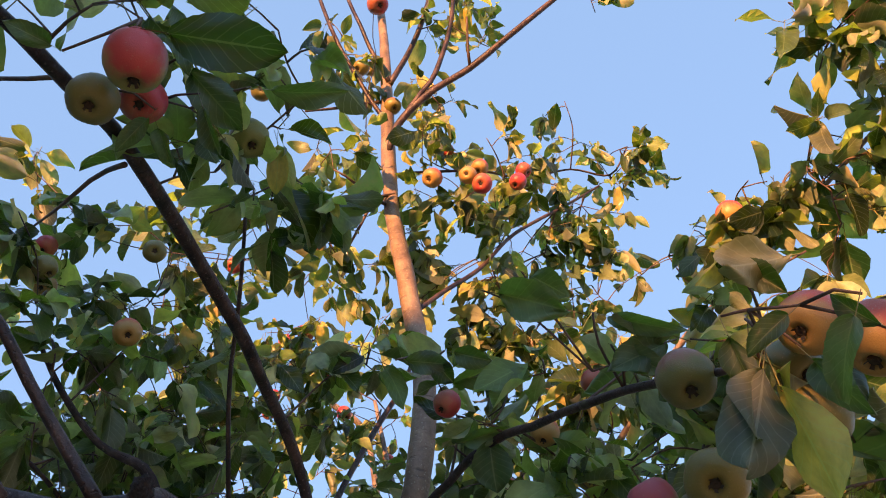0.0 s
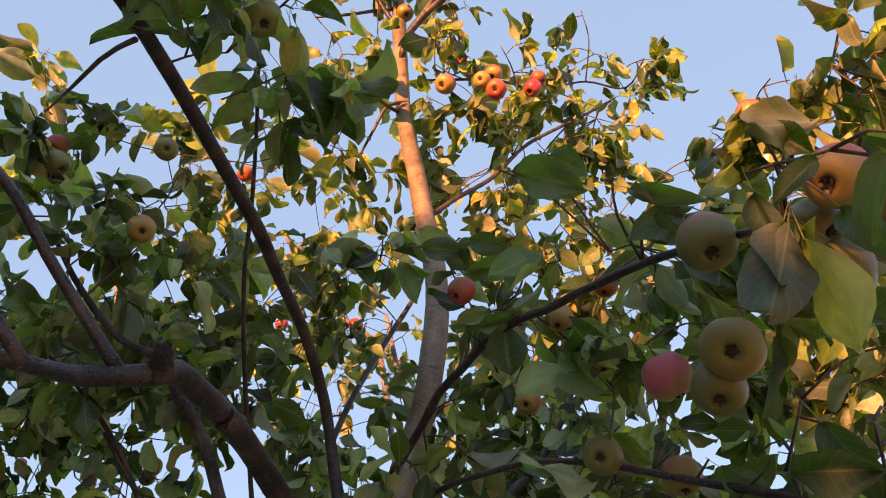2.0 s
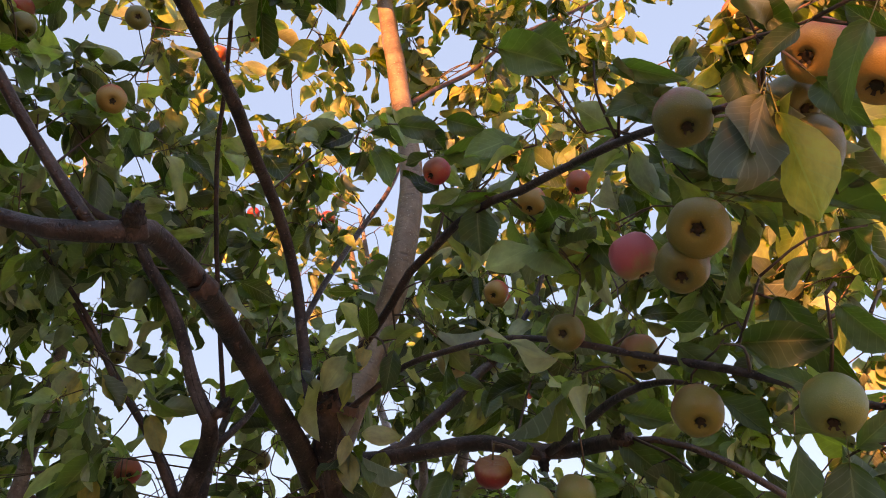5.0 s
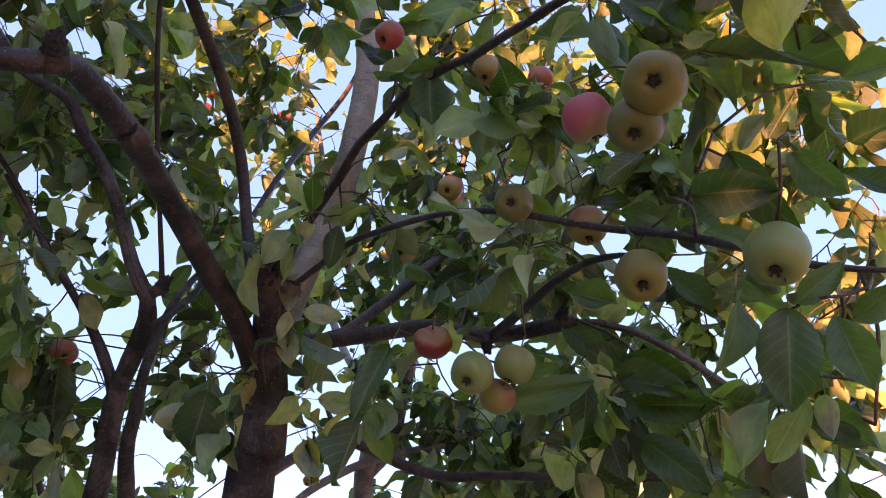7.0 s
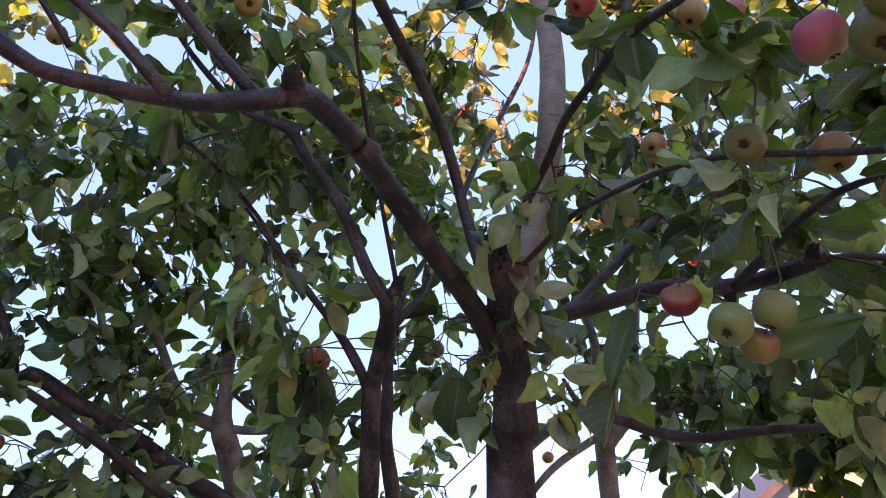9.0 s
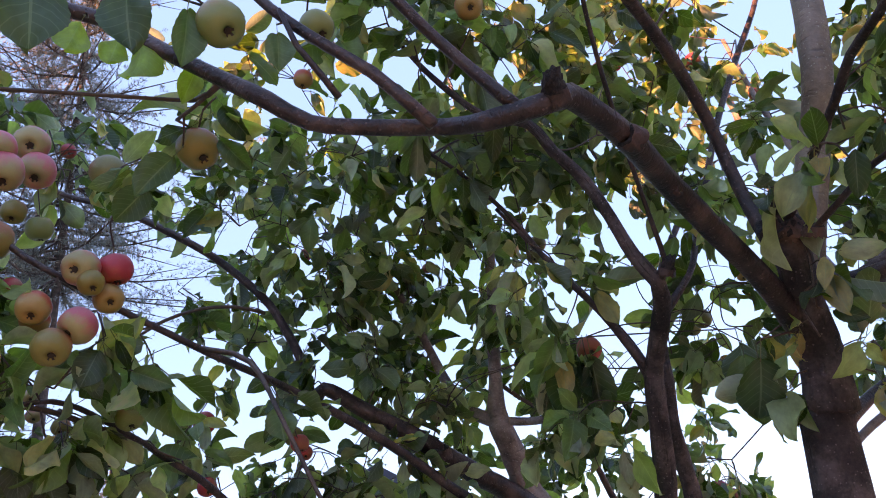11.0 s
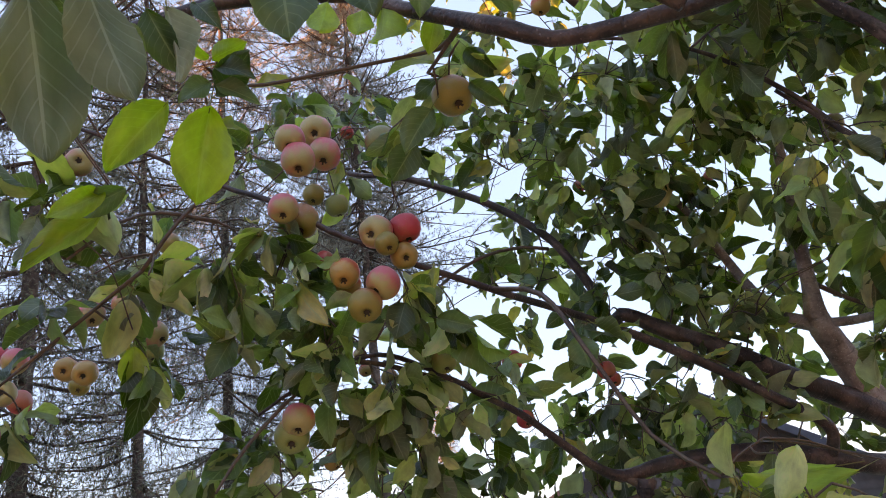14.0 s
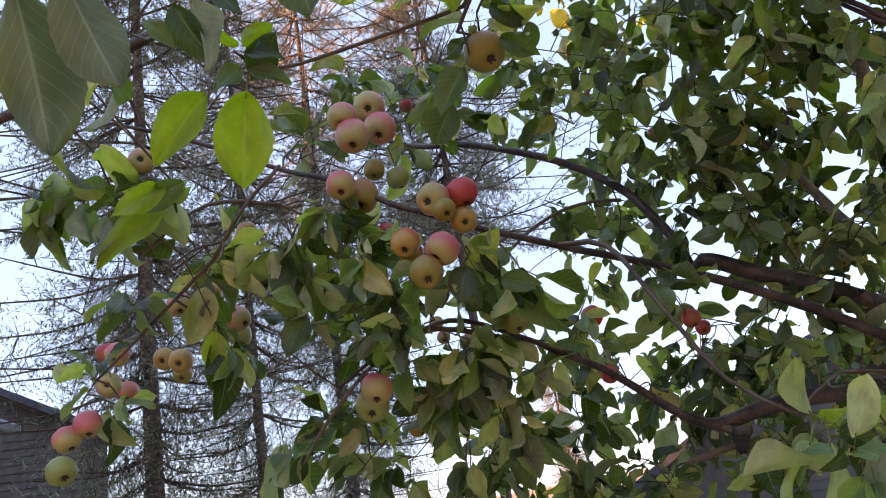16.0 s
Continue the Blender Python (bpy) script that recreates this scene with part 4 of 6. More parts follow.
knot(tree_a, (-0.083, 1.064, 2.051), (0.974, -0.226, -0.027), 0.0077, True)
knot(tree_a, (-0.040, 1.262, 2.080), (-0.6, -0.6, 0.5), 0.0230, True)
knot(tree_a, (-0.022, 1.240, 2.050), (-0.25, -0.95, 0.1), 0.0210, True)
knot(tree_a, (0.006, 1.250, 2.070), (0.3, -0.8, 0.5), 0.0180, True)
knot(tree_b, (-0.201, 1.381, 2.085), (0.463, -0.444, 0.767), 0.0131, False)
knot(tree_e, (-0.906, 1.852, 1.921), (0.237, -0.496, 0.835), 0.0218, True)
knot(tree_e, (-0.874, 1.811, 1.714), (0.476, -0.361, 0.802), 0.0206, True)
knot(tree_e, (-1.014, 1.620, 1.729), (0.407, -0.164, 0.898), 0.0138, True)
knot(tree_e, (-1.061, 1.546, 1.679), (0.109, -0.450, -0.887), 0.0193, False)
# foliage: tree, centre, radius, number of leaf tufts
foliage(tree_a, [(0.19, 1.45, 3.36, 0.13, 5), (0.16, 1.53, 3.22, 0.12, 5), (0.35, 1.58, 3.37, 0.13, 6), (0.46, 1.69, 3.39, 0.14, 6), (0.26, 1.65, 3.16, 0.17, 10), (0.45, 1.82, 3.25, 0.19, 10), (0.60, 1.86, 3.32, 0.17, 8), (0.70, 1.77, 3.53, 0.15, 6), (0.58, 1.68, 3.65, 0.11, 4), (0.79, 1.78, 3.64, 0.12, 4), (0.12, 1.58, 3.09, 0.10, 5), (0.32, 1.68, 2.96, 0.14, 7), (0.48, 1.76, 3.00, 0.17, 9), (0.17, 1.68, 2.97, 0.12, 6), (0.62, 1.79, 3.07, 0.13, 6), (0.27, 1.74, 2.89, 0.10, 4), (-0.04, 1.39, 3.27, 0.09, 3), (-0.12, 1.32, 3.19, 0.08, 3)])
foliage(tree_a, [(-0.07, 1.39, 3.65, 0.09, 3), (0.12, 1.42, 3.88, 0.08, 3), (0.32, 1.37, 3.79, 0.07, 2), (0.17, 1.44, 3.50, 0.09, 3), (-0.07, 1.54, 2.97, 0.08, 3), (-0.15, 1.47, 3.03, 0.10, 5), (0.10, 1.45, 3.56, 0.09, 3), (-0.13, 1.40, 3.88, 0.10, 3), (0.67, 1.36, 3.86, 0.06, 2), (0.26, 1.40, 4.01, 0.13, 4), (0.04, 1.44, 4.22, 0.20, 4), (-0.09, 0.58, 2.48, 0.08, 2), (-0.04, 0.61, 2.54, 0.09, 2), (-0.14, 0.69, 2.51, 0.08, 2), (-0.04, 0.69, 2.54, 0.06, 2), (-0.21, 0.48, 2.43, 0.07, 2), (-0.16, 0.51, 2.50, 0.05, 2), (-0.03, 0.86, 2.59, 0.08, 4)])
foliage(tree_a, [(-0.12, 0.81, 2.55, 0.08, 2), (-0.08, 0.96, 2.56, 0.06, 2), (0.37, 0.81, 2.26, 0.05, 1), (0.43, 0.65, 2.17, 0.07, 1), (0.43, 0.55, 2.07, 0.05, 1), (0.40, 0.95, 2.20, 0.09, 2), (0.50, 0.82, 2.15, 0.08, 2), (0.25, 0.99, 2.28, 0.06, 1), (0.20, 1.07, 2.24, 0.08, 2), (0.12, 1.01, 2.36, 0.06, 1), (-0.02, 1.16, 2.48, 0.07, 2), (0.03, 1.16, 2.48, 0.05, 2), (0.30, 0.92, 2.30, 0.05, 1), (0.23, 0.96, 2.21, 0.06, 1), (0.30, 0.97, 2.18, 0.06, 2), (0.30, 1.05, 2.15, 0.05, 1), (0.33, 0.94, 2.13, 0.06, 1)])
foliage(tree_a, [(0.39, 0.82, 2.18, 0.07, 2), (0.52, 0.84, 2.16, 0.07, 2), (0.46, 0.91, 2.00, 0.05, 1), (0.52, 0.96, 1.97, 0.05, 1), (0.53, 0.78, 1.80, 0.06, 1), (0.43, 1.07, 1.90, 0.07, 2), (0.50, 1.06, 1.86, 0.08, 2), (0.46, 1.14, 1.82, 0.08, 3), (0.38, 1.22, 1.82, 0.07, 2), (0.53, 1.01, 1.80, 0.07, 2), (0.54, 0.89, 1.78, 0.06, 1), (0.58, 0.87, 1.77, 0.07, 2), (0.59, 0.82, 1.92, 0.06, 2)])
foliage(tree_a, [(0.22, 1.12, 1.89, 0.05, 1), (0.13, 1.17, 1.89, 0.04, 1), (0.01, 1.30, 1.95, 0.06, 2), (0.05, 1.37, 1.90, 0.07, 2), (0.00, 1.23, 1.99, 0.04, 1), (0.17, 1.17, 2.16, 0.06, 1), (0.06, 1.14, 2.10, 0.04, 1), (0.09, 1.15, 2.20, 0.06, 1), (-0.08, 1.35, 1.87, 0.05, 1), (0.37, 0.99, 2.02, 0.05, 1), (0.43, 1.21, 2.24, 0.08, 3), (0.29, 1.39, 2.15, 0.08, 2), (0.35, 1.29, 2.12, 0.07, 2), (0.45, 1.20, 2.02, 0.06, 1), (-0.00, 1.19, 2.10, 0.04, 1)])
foliage(tree_a, [(-0.59, 0.79, 2.20, 0.05, 1), (-0.69, 0.78, 2.17, 0.04, 1), (-0.67, 0.34, 2.18, 0.03, 1)])
foliage(tree_b, [(-0.73, 1.19, 3.03, 0.08, 2), (-0.54, 1.19, 2.86, 0.10, 4), (-0.53, 1.05, 2.69, 0.09, 3), (-0.47, 1.27, 2.82, 0.12, 4), (-0.45, 1.38, 3.02, 0.11, 4), (-0.51, 1.06, 2.53, 0.10, 4), (-0.49, 1.24, 2.66, 0.11, 4), (-0.46, 1.43, 2.79, 0.15, 6), (-0.44, 1.24, 2.51, 0.12, 5), (-0.53, 1.20, 2.49, 0.11, 4), (-0.42, 1.53, 2.68, 0.15, 5), (-0.34, 1.55, 3.03, 0.12, 4), (-0.30, 1.81, 3.06, 0.13, 3), (-0.27, 1.97, 3.01, 0.14, 4), (-0.40, 1.91, 2.87, 0.16, 4), (-0.43, 1.40, 2.46, 0.13, 5), (-0.55, 1.35, 2.44, 0.13, 5), (-0.42, 1.79, 2.64, 0.16, 5)])
foliage(tree_b, [(-0.30, 2.06, 2.84, 0.14, 3), (-0.53, 1.14, 2.39, 0.08, 3), (-0.21, 1.78, 3.12, 0.09, 2), (-0.23, 1.21, 2.84, 0.08, 2), (-0.58, 1.61, 2.48, 0.15, 6), (-0.56, 1.68, 2.78, 0.14, 4), (-0.68, 1.68, 2.70, 0.14, 4), (-0.45, 1.73, 2.77, 0.14, 4), (-0.48, 1.70, 2.62, 0.11, 4), (-0.36, 1.73, 2.65, 0.13, 4), (-0.27, 1.70, 2.54, 0.11, 4), (-0.54, 1.60, 2.31, 0.09, 3), (-0.42, 1.39, 2.11, 0.08, 3), (-0.40, 1.50, 2.13, 0.08, 2), (-0.48, 1.62, 2.02, 0.11, 4), (-0.46, 1.74, 2.00, 0.10, 3), (-0.56, 1.83, 1.91, 0.13, 4), (-0.35, 1.92, 2.54, 0.12, 3)])
foliage(tree_b, [(-0.27, 2.01, 2.62, 0.11, 2), (-0.22, 1.90, 2.81, 0.13, 3), (-0.11, 1.93, 2.97, 0.13, 3), (-0.16, 2.13, 2.86, 0.12, 2), (-0.30, 1.99, 2.10, 0.10, 2), (-0.32, 2.05, 2.25, 0.10, 2), (-0.47, 1.77, 2.51, 0.10, 2), (-0.39, 1.57, 1.93, 0.08, 2), (-0.27, 1.64, 2.81, 0.10, 2), (-0.43, 1.59, 2.80, 0.11, 3), (-0.22, 1.80, 2.95, 0.13, 3), (-0.25, 1.40, 2.41, 0.08, 2), (-0.24, 1.54, 2.36, 0.10, 3), (-0.16, 1.59, 2.29, 0.10, 3)])
foliage(tree_c, [(-0.20, 2.40, 2.89, 0.16, 5), (-0.07, 2.38, 2.96, 0.13, 3), (-0.23, 2.22, 3.00, 0.13, 3), (-0.16, 2.45, 3.22, 0.14, 3), (-0.11, 2.36, 3.38, 0.11, 3), (0.35, 1.84, 2.90, 0.13, 3), (0.27, 1.98, 2.88, 0.13, 3), (0.22, 2.11, 2.84, 0.14, 3), (0.43, 1.71, 2.71, 0.11, 4), (0.49, 1.74, 2.63, 0.13, 4), (0.62, 1.47, 2.64, 0.12, 4), (0.67, 1.24, 2.75, 0.08, 3), (0.64, 1.28, 2.71, 0.08, 3), (0.71, 1.16, 2.74, 0.09, 3), (0.74, 1.15, 2.64, 0.09, 3), (0.81, 0.96, 2.79, 0.08, 3), (0.78, 1.05, 2.73, 0.09, 3), (0.82, 0.98, 2.69, 0.10, 4)])
foliage(tree_c, [(0.84, 1.00, 2.58, 0.08, 3), (0.86, 0.83, 2.86, 0.09, 4), (0.81, 0.86, 2.88, 0.08, 3), (0.89, 0.90, 2.79, 0.09, 3), (0.80, 1.04, 2.56, 0.06, 1), (0.85, 0.83, 2.94, 0.08, 3), (0.85, 0.92, 2.65, 0.07, 3), (0.72, 1.07, 2.74, 0.06, 2), (0.67, 1.35, 2.59, 0.11, 4), (0.77, 1.20, 2.56, 0.12, 4), (0.57, 1.50, 2.39, 0.13, 5), (0.65, 1.38, 2.33, 0.12, 5), (0.71, 1.26, 2.28, 0.11, 5), (0.75, 1.11, 2.29, 0.10, 5), (0.75, 1.15, 2.22, 0.10, 4), (0.40, 1.71, 2.50, 0.15, 5), (0.31, 1.81, 2.54, 0.13, 4), (0.56, 1.62, 2.62, 0.11, 3)])
foliage(tree_c, [(0.01, 2.37, 2.77, 0.15, 3), (0.34, 1.90, 2.69, 0.12, 4), (0.26, 2.06, 2.82, 0.11, 3), (0.29, 1.95, 2.61, 0.12, 4), (0.39, 1.91, 2.45, 0.11, 3), (0.49, 1.60, 2.73, 0.11, 4), (0.61, 1.54, 2.40, 0.11, 5), (0.65, 1.39, 2.41, 0.11, 4), (0.70, 1.42, 2.34, 0.09, 4), (0.76, 1.35, 2.40, 0.11, 4), (0.17, 2.09, 2.78, 0.11, 3), (0.15, 2.23, 2.49, 0.13, 3), (0.30, 2.06, 2.36, 0.12, 3), (0.42, 1.97, 2.30, 0.11, 3), (0.46, 1.73, 2.32, 0.10, 3), (0.53, 1.63, 2.26, 0.10, 3), (0.71, 1.51, 2.14, 0.11, 4), (0.71, 1.42, 2.05, 0.10, 4)])
foliage(tree_c, [(0.75, 1.38, 2.12, 0.08, 3), (0.20, 2.32, 2.24, 0.13, 3), (0.29, 2.25, 2.10, 0.13, 4), (0.43, 2.14, 2.05, 0.12, 4), (0.37, 2.16, 1.97, 0.12, 4), (0.30, 2.37, 2.02, 0.11, 3), (0.50, 1.92, 2.06, 0.11, 3), (0.56, 1.79, 2.11, 0.10, 3), (0.01, 2.24, 2.46, 0.11, 3), (0.03, 2.41, 2.26, 0.12, 3), (0.10, 2.45, 2.14, 0.14, 3), (0.86, 1.28, 2.43, 0.12, 5), (0.86, 1.14, 2.42, 0.11, 5), (0.85, 1.40, 2.23, 0.11, 3), (0.97, 1.33, 2.21, 0.12, 4), (0.91, 1.32, 2.03, 0.11, 4), (0.83, 1.39, 1.97, 0.10, 3), (0.59, 1.70, 1.99, 0.10, 3)])
foliage(tree_c, [(0.45, 1.96, 1.87, 0.11, 3), (0.55, 1.84, 1.85, 0.12, 4), (0.74, 1.68, 1.84, 0.13, 4), (0.91, 1.49, 1.82, 0.12, 4), (0.28, 2.48, 1.91, 0.12, 3), (0.90, 1.42, 2.36, 0.11, 4), (0.28, 2.32, 2.12, 0.16, 4), (0.40, 2.21, 2.08, 0.15, 4), (0.49, 2.10, 1.99, 0.14, 5), (0.32, 2.44, 1.99, 0.16, 4), (0.45, 2.33, 1.93, 0.13, 3), (0.54, 2.07, 2.09, 0.12, 3), (0.25, 2.76, 1.95, 0.16, 3), (0.38, 2.75, 1.88, 0.16, 3), (0.08, 2.54, 2.10, 0.12, 3), (-0.12, 1.96, 2.47, 0.10, 3), (-0.03, 1.93, 2.57, 0.10, 3), (0.15, 1.82, 2.58, 0.10, 3)])
foliage(tree_c, [(0.22, 1.77, 2.44, 0.11, 4), (0.06, 1.91, 2.36, 0.11, 4), (0.30, 1.61, 2.29, 0.10, 4), (0.38, 1.48, 2.33, 0.09, 3), (0.41, 1.41, 2.19, 0.08, 4), (0.19, 1.92, 2.33, 0.10, 3), (-0.06, 1.65, 2.29, 0.08, 3), (0.10, 1.71, 2.42, 0.10, 4), (0.25, 1.65, 2.30, 0.10, 4), (0.35, 1.69, 2.19, 0.08, 3), (0.48, 1.55, 2.19, 0.09, 3), (0.02, 2.00, 2.24, 0.10, 3), (0.57, 1.46, 2.07, 0.08, 3), (-0.13, 1.73, 2.00, 0.08, 2), (-0.44, 2.07, 2.02, 0.10, 2), (-0.21, 1.86, 2.32, 0.09, 3), (-0.17, 1.90, 2.22, 0.11, 4), (-0.09, 1.78, 2.28, 0.09, 3)])
foliage(tree_c, [(-0.24, 1.91, 2.14, 0.09, 3), (-0.21, 1.94, 2.04, 0.09, 3), (-0.43, 2.04, 2.31, 0.08, 3), (-0.43, 2.55, 1.83, 0.12, 4), (-0.37, 2.56, 1.73, 0.12, 4), (-0.70, 2.48, 1.76, 0.12, 3), (0.33, 1.85, 1.99, 0.10, 4), (0.45, 1.84, 1.93, 0.10, 4), (0.60, 1.70, 1.95, 0.10, 4), (0.71, 1.55, 1.96, 0.09, 4), (0.75, 1.55, 1.88, 0.09, 4), (0.84, 1.37, 2.00, 0.08, 3), (0.86, 1.38, 1.89, 0.08, 3), (0.49, 1.81, 2.01, 0.10, 3), (0.56, 1.71, 1.91, 0.10, 4), (0.66, 1.67, 1.96, 0.10, 3), (0.65, 1.59, 1.83, 0.09, 4), (0.52, 1.83, 1.84, 0.10, 4)])
foliage(tree_c, [(0.60, 1.71, 1.77, 0.10, 4)])
foliage(tree_d, [(-1.16, 1.34, 2.69, 0.16, 5), (-1.22, 1.39, 2.57, 0.14, 4), (-1.15, 1.51, 2.89, 0.16, 4), (-1.10, 1.46, 2.63, 0.14, 5), (-0.95, 1.45, 2.61, 0.13, 4), (-0.87, 1.52, 2.59, 0.13, 4), (-1.05, 1.58, 2.51, 0.14, 5), (-1.21, 1.59, 2.51, 0.13, 4), (-0.86, 1.68, 2.57, 0.14, 5), (-0.74, 1.69, 2.66, 0.12, 4), (-0.72, 1.84, 2.64, 0.13, 4), (-0.82, 1.75, 2.48, 0.12, 4), (-0.98, 1.78, 2.49, 0.13, 4), (-1.36, 1.65, 2.42, 0.13, 3), (-1.15, 1.70, 2.40, 0.13, 4), (-1.23, 1.69, 2.28, 0.13, 3), (-1.11, 1.86, 2.41, 0.13, 4), (-1.16, 1.77, 2.23, 0.13, 3)])
foliage(tree_d, [(-0.71, 1.76, 2.33, 0.10, 2), (-0.69, 1.81, 2.24, 0.10, 2), (-0.67, 1.94, 2.23, 0.10, 2), (-0.67, 2.04, 2.54, 0.11, 2), (-0.60, 2.04, 2.81, 0.12, 2), (-0.70, 1.89, 2.78, 0.11, 2), (-0.73, 2.17, 2.12, 0.11, 2), (-0.65, 2.31, 2.10, 0.12, 2), (-0.86, 2.58, 1.99, 0.16, 4), (-0.80, 2.82, 1.95, 0.17, 3), (-0.98, 2.17, 2.11, 0.12, 2), (-1.08, 1.97, 2.18, 0.11, 2), (-1.11, 1.85, 2.10, 0.11, 2), (-1.06, 1.90, 2.03, 0.11, 2), (-1.17, 2.43, 2.00, 0.13, 3), (-1.01, 2.74, 1.93, 0.14, 3), (-1.09, 2.02, 2.36, 0.09, 2), (-1.28, 1.49, 2.95, 0.14, 3)])
foliage(tree_d, [(-1.35, 1.39, 2.96, 0.14, 3), (-1.03, 1.62, 3.05, 0.14, 3), (-0.56, 3.09, 2.00, 0.15, 2), (-0.38, 2.56, 2.26, 0.13, 2), (-0.39, 2.41, 2.38, 0.12, 2), (-0.94, 1.88, 2.73, 0.16, 4), (-0.81, 2.01, 2.82, 0.16, 4), (-1.08, 1.87, 2.80, 0.16, 4), (-1.14, 1.77, 2.68, 0.16, 5), (-1.26, 1.74, 2.57, 0.13, 4), (-1.11, 1.79, 2.44, 0.15, 5), (-0.98, 1.88, 2.44, 0.15, 4), (-0.91, 1.98, 2.56, 0.13, 4), (-0.71, 2.12, 2.71, 0.14, 4), (-0.63, 2.27, 2.69, 0.15, 3), (-1.21, 1.74, 2.40, 0.13, 3), (-1.09, 1.86, 2.31, 0.13, 3), (-1.42, 1.80, 2.72, 0.12, 2)])
foliage(tree_d, [(-0.78, 2.06, 2.53, 0.11, 2), (-0.80, 2.16, 2.22, 0.11, 2), (-0.70, 2.23, 2.08, 0.13, 3), (-0.85, 2.27, 2.12, 0.12, 2), (-0.55, 2.05, 2.14, 0.10, 2), (-0.54, 2.08, 2.03, 0.08, 2), (-0.77, 1.92, 2.30, 0.10, 2), (-0.80, 2.64, 1.97, 0.16, 4), (-0.90, 2.61, 1.88, 0.16, 3), (-0.74, 2.67, 1.86, 0.13, 2), (-0.49, 2.94, 1.91, 0.17, 3), (-0.50, 3.15, 1.79, 0.15, 3), (-0.85, 2.13, 3.01, 0.15, 3), (-0.47, 2.48, 2.82, 0.16, 3), (-0.29, 2.54, 2.77, 0.16, 3), (-0.49, 2.39, 2.98, 0.16, 3), (-1.10, 2.15, 2.15, 0.14, 4), (-1.14, 2.10, 2.26, 0.12, 3)])
foliage(tree_d, [(-1.29, 2.20, 1.84, 0.15, 4), (-1.16, 2.38, 2.01, 0.15, 3), (-0.81, 2.16, 2.25, 0.13, 3), (-1.04, 1.99, 2.40, 0.13, 3), (-0.91, 2.07, 2.35, 0.13, 4), (-0.88, 2.13, 2.20, 0.11, 3), (-0.95, 1.99, 2.49, 0.13, 4), (-1.19, 1.88, 2.36, 0.11, 2), (-1.16, 1.97, 2.21, 0.11, 2), (-0.85, 2.13, 2.55, 0.14, 3)])
foliage(tree_e, [(-1.09, 0.69, 2.12, 0.09, 3), (-1.06, 0.75, 2.12, 0.08, 3), (-1.01, 0.83, 1.96, 0.08, 3), (-0.97, 0.87, 1.99, 0.06, 2), (-0.99, 1.01, 2.02, 0.07, 2), (-1.08, 0.79, 2.00, 0.08, 2), (-1.19, 0.80, 2.03, 0.08, 2), (-1.11, 0.96, 1.92, 0.08, 4), (-1.15, 0.92, 1.88, 0.08, 4), (-1.17, 1.07, 1.89, 0.09, 3), (-1.18, 0.88, 1.85, 0.08, 3), (-1.19, 1.04, 1.83, 0.09, 3), (-1.11, 1.13, 1.94, 0.08, 2), (-1.12, 1.26, 1.99, 0.08, 2), (-1.24, 1.46, 1.89, 0.09, 2), (-1.01, 1.37, 1.98, 0.06, 1), (-1.07, 1.56, 2.08, 0.07, 2), (-0.98, 1.74, 2.14, 0.10, 2)])
foliage(tree_e, [(-0.94, 1.79, 2.02, 0.10, 2), (-0.89, 1.81, 2.07, 0.10, 2), (-0.95, 1.68, 1.94, 0.09, 2), (-1.34, 1.91, 1.89, 0.13, 3), (-1.24, 1.98, 1.83, 0.13, 4), (-1.40, 1.84, 1.98, 0.11, 2), (-1.03, 1.88, 1.82, 0.10, 2), (-0.89, 1.74, 1.76, 0.09, 2), (-1.43, 1.72, 2.30, 0.09, 2), (-1.57, 1.71, 2.33, 0.09, 2), (-1.58, 1.78, 2.49, 0.12, 2), (-1.60, 1.66, 2.66, 0.10, 2), (-1.55, 1.81, 2.75, 0.10, 2), (-1.44, 1.82, 2.89, 0.13, 2), (-1.13, 1.03, 2.40, 0.08, 2), (-1.17, 0.98, 2.40, 0.08, 2), (-1.36, 0.83, 2.43, 0.10, 2), (-1.28, 0.87, 2.54, 0.10, 2)])
foliage(tree_e, [(-1.29, 1.06, 2.55, 0.09, 2), (-1.36, 1.04, 2.66, 0.10, 2), (-1.30, 1.82, 2.85, 0.12, 2), (-1.53, 1.69, 2.74, 0.10, 2), (-1.12, 0.34, 2.19, 0.08, 2), (-1.02, 0.41, 2.14, 0.07, 2), (-1.04, 0.40, 2.10, 0.07, 2), (-1.12, 0.51, 2.12, 0.08, 2), (-1.11, 0.57, 2.09, 0.08, 2), (-1.13, 0.67, 2.10, 0.07, 2), (-1.20, 0.52, 2.03, 0.07, 1), (-1.28, 0.44, 2.02, 0.07, 1), (-1.31, 0.41, 1.91, 0.07, 1), (-1.21, 0.54, 1.97, 0.05, 1), (-1.13, 0.66, 1.95, 0.07, 1), (-1.31, 0.36, 1.89, 0.06, 1), (-1.15, 0.76, 2.12, 0.08, 2), (-1.10, 0.79, 2.04, 0.07, 2)])
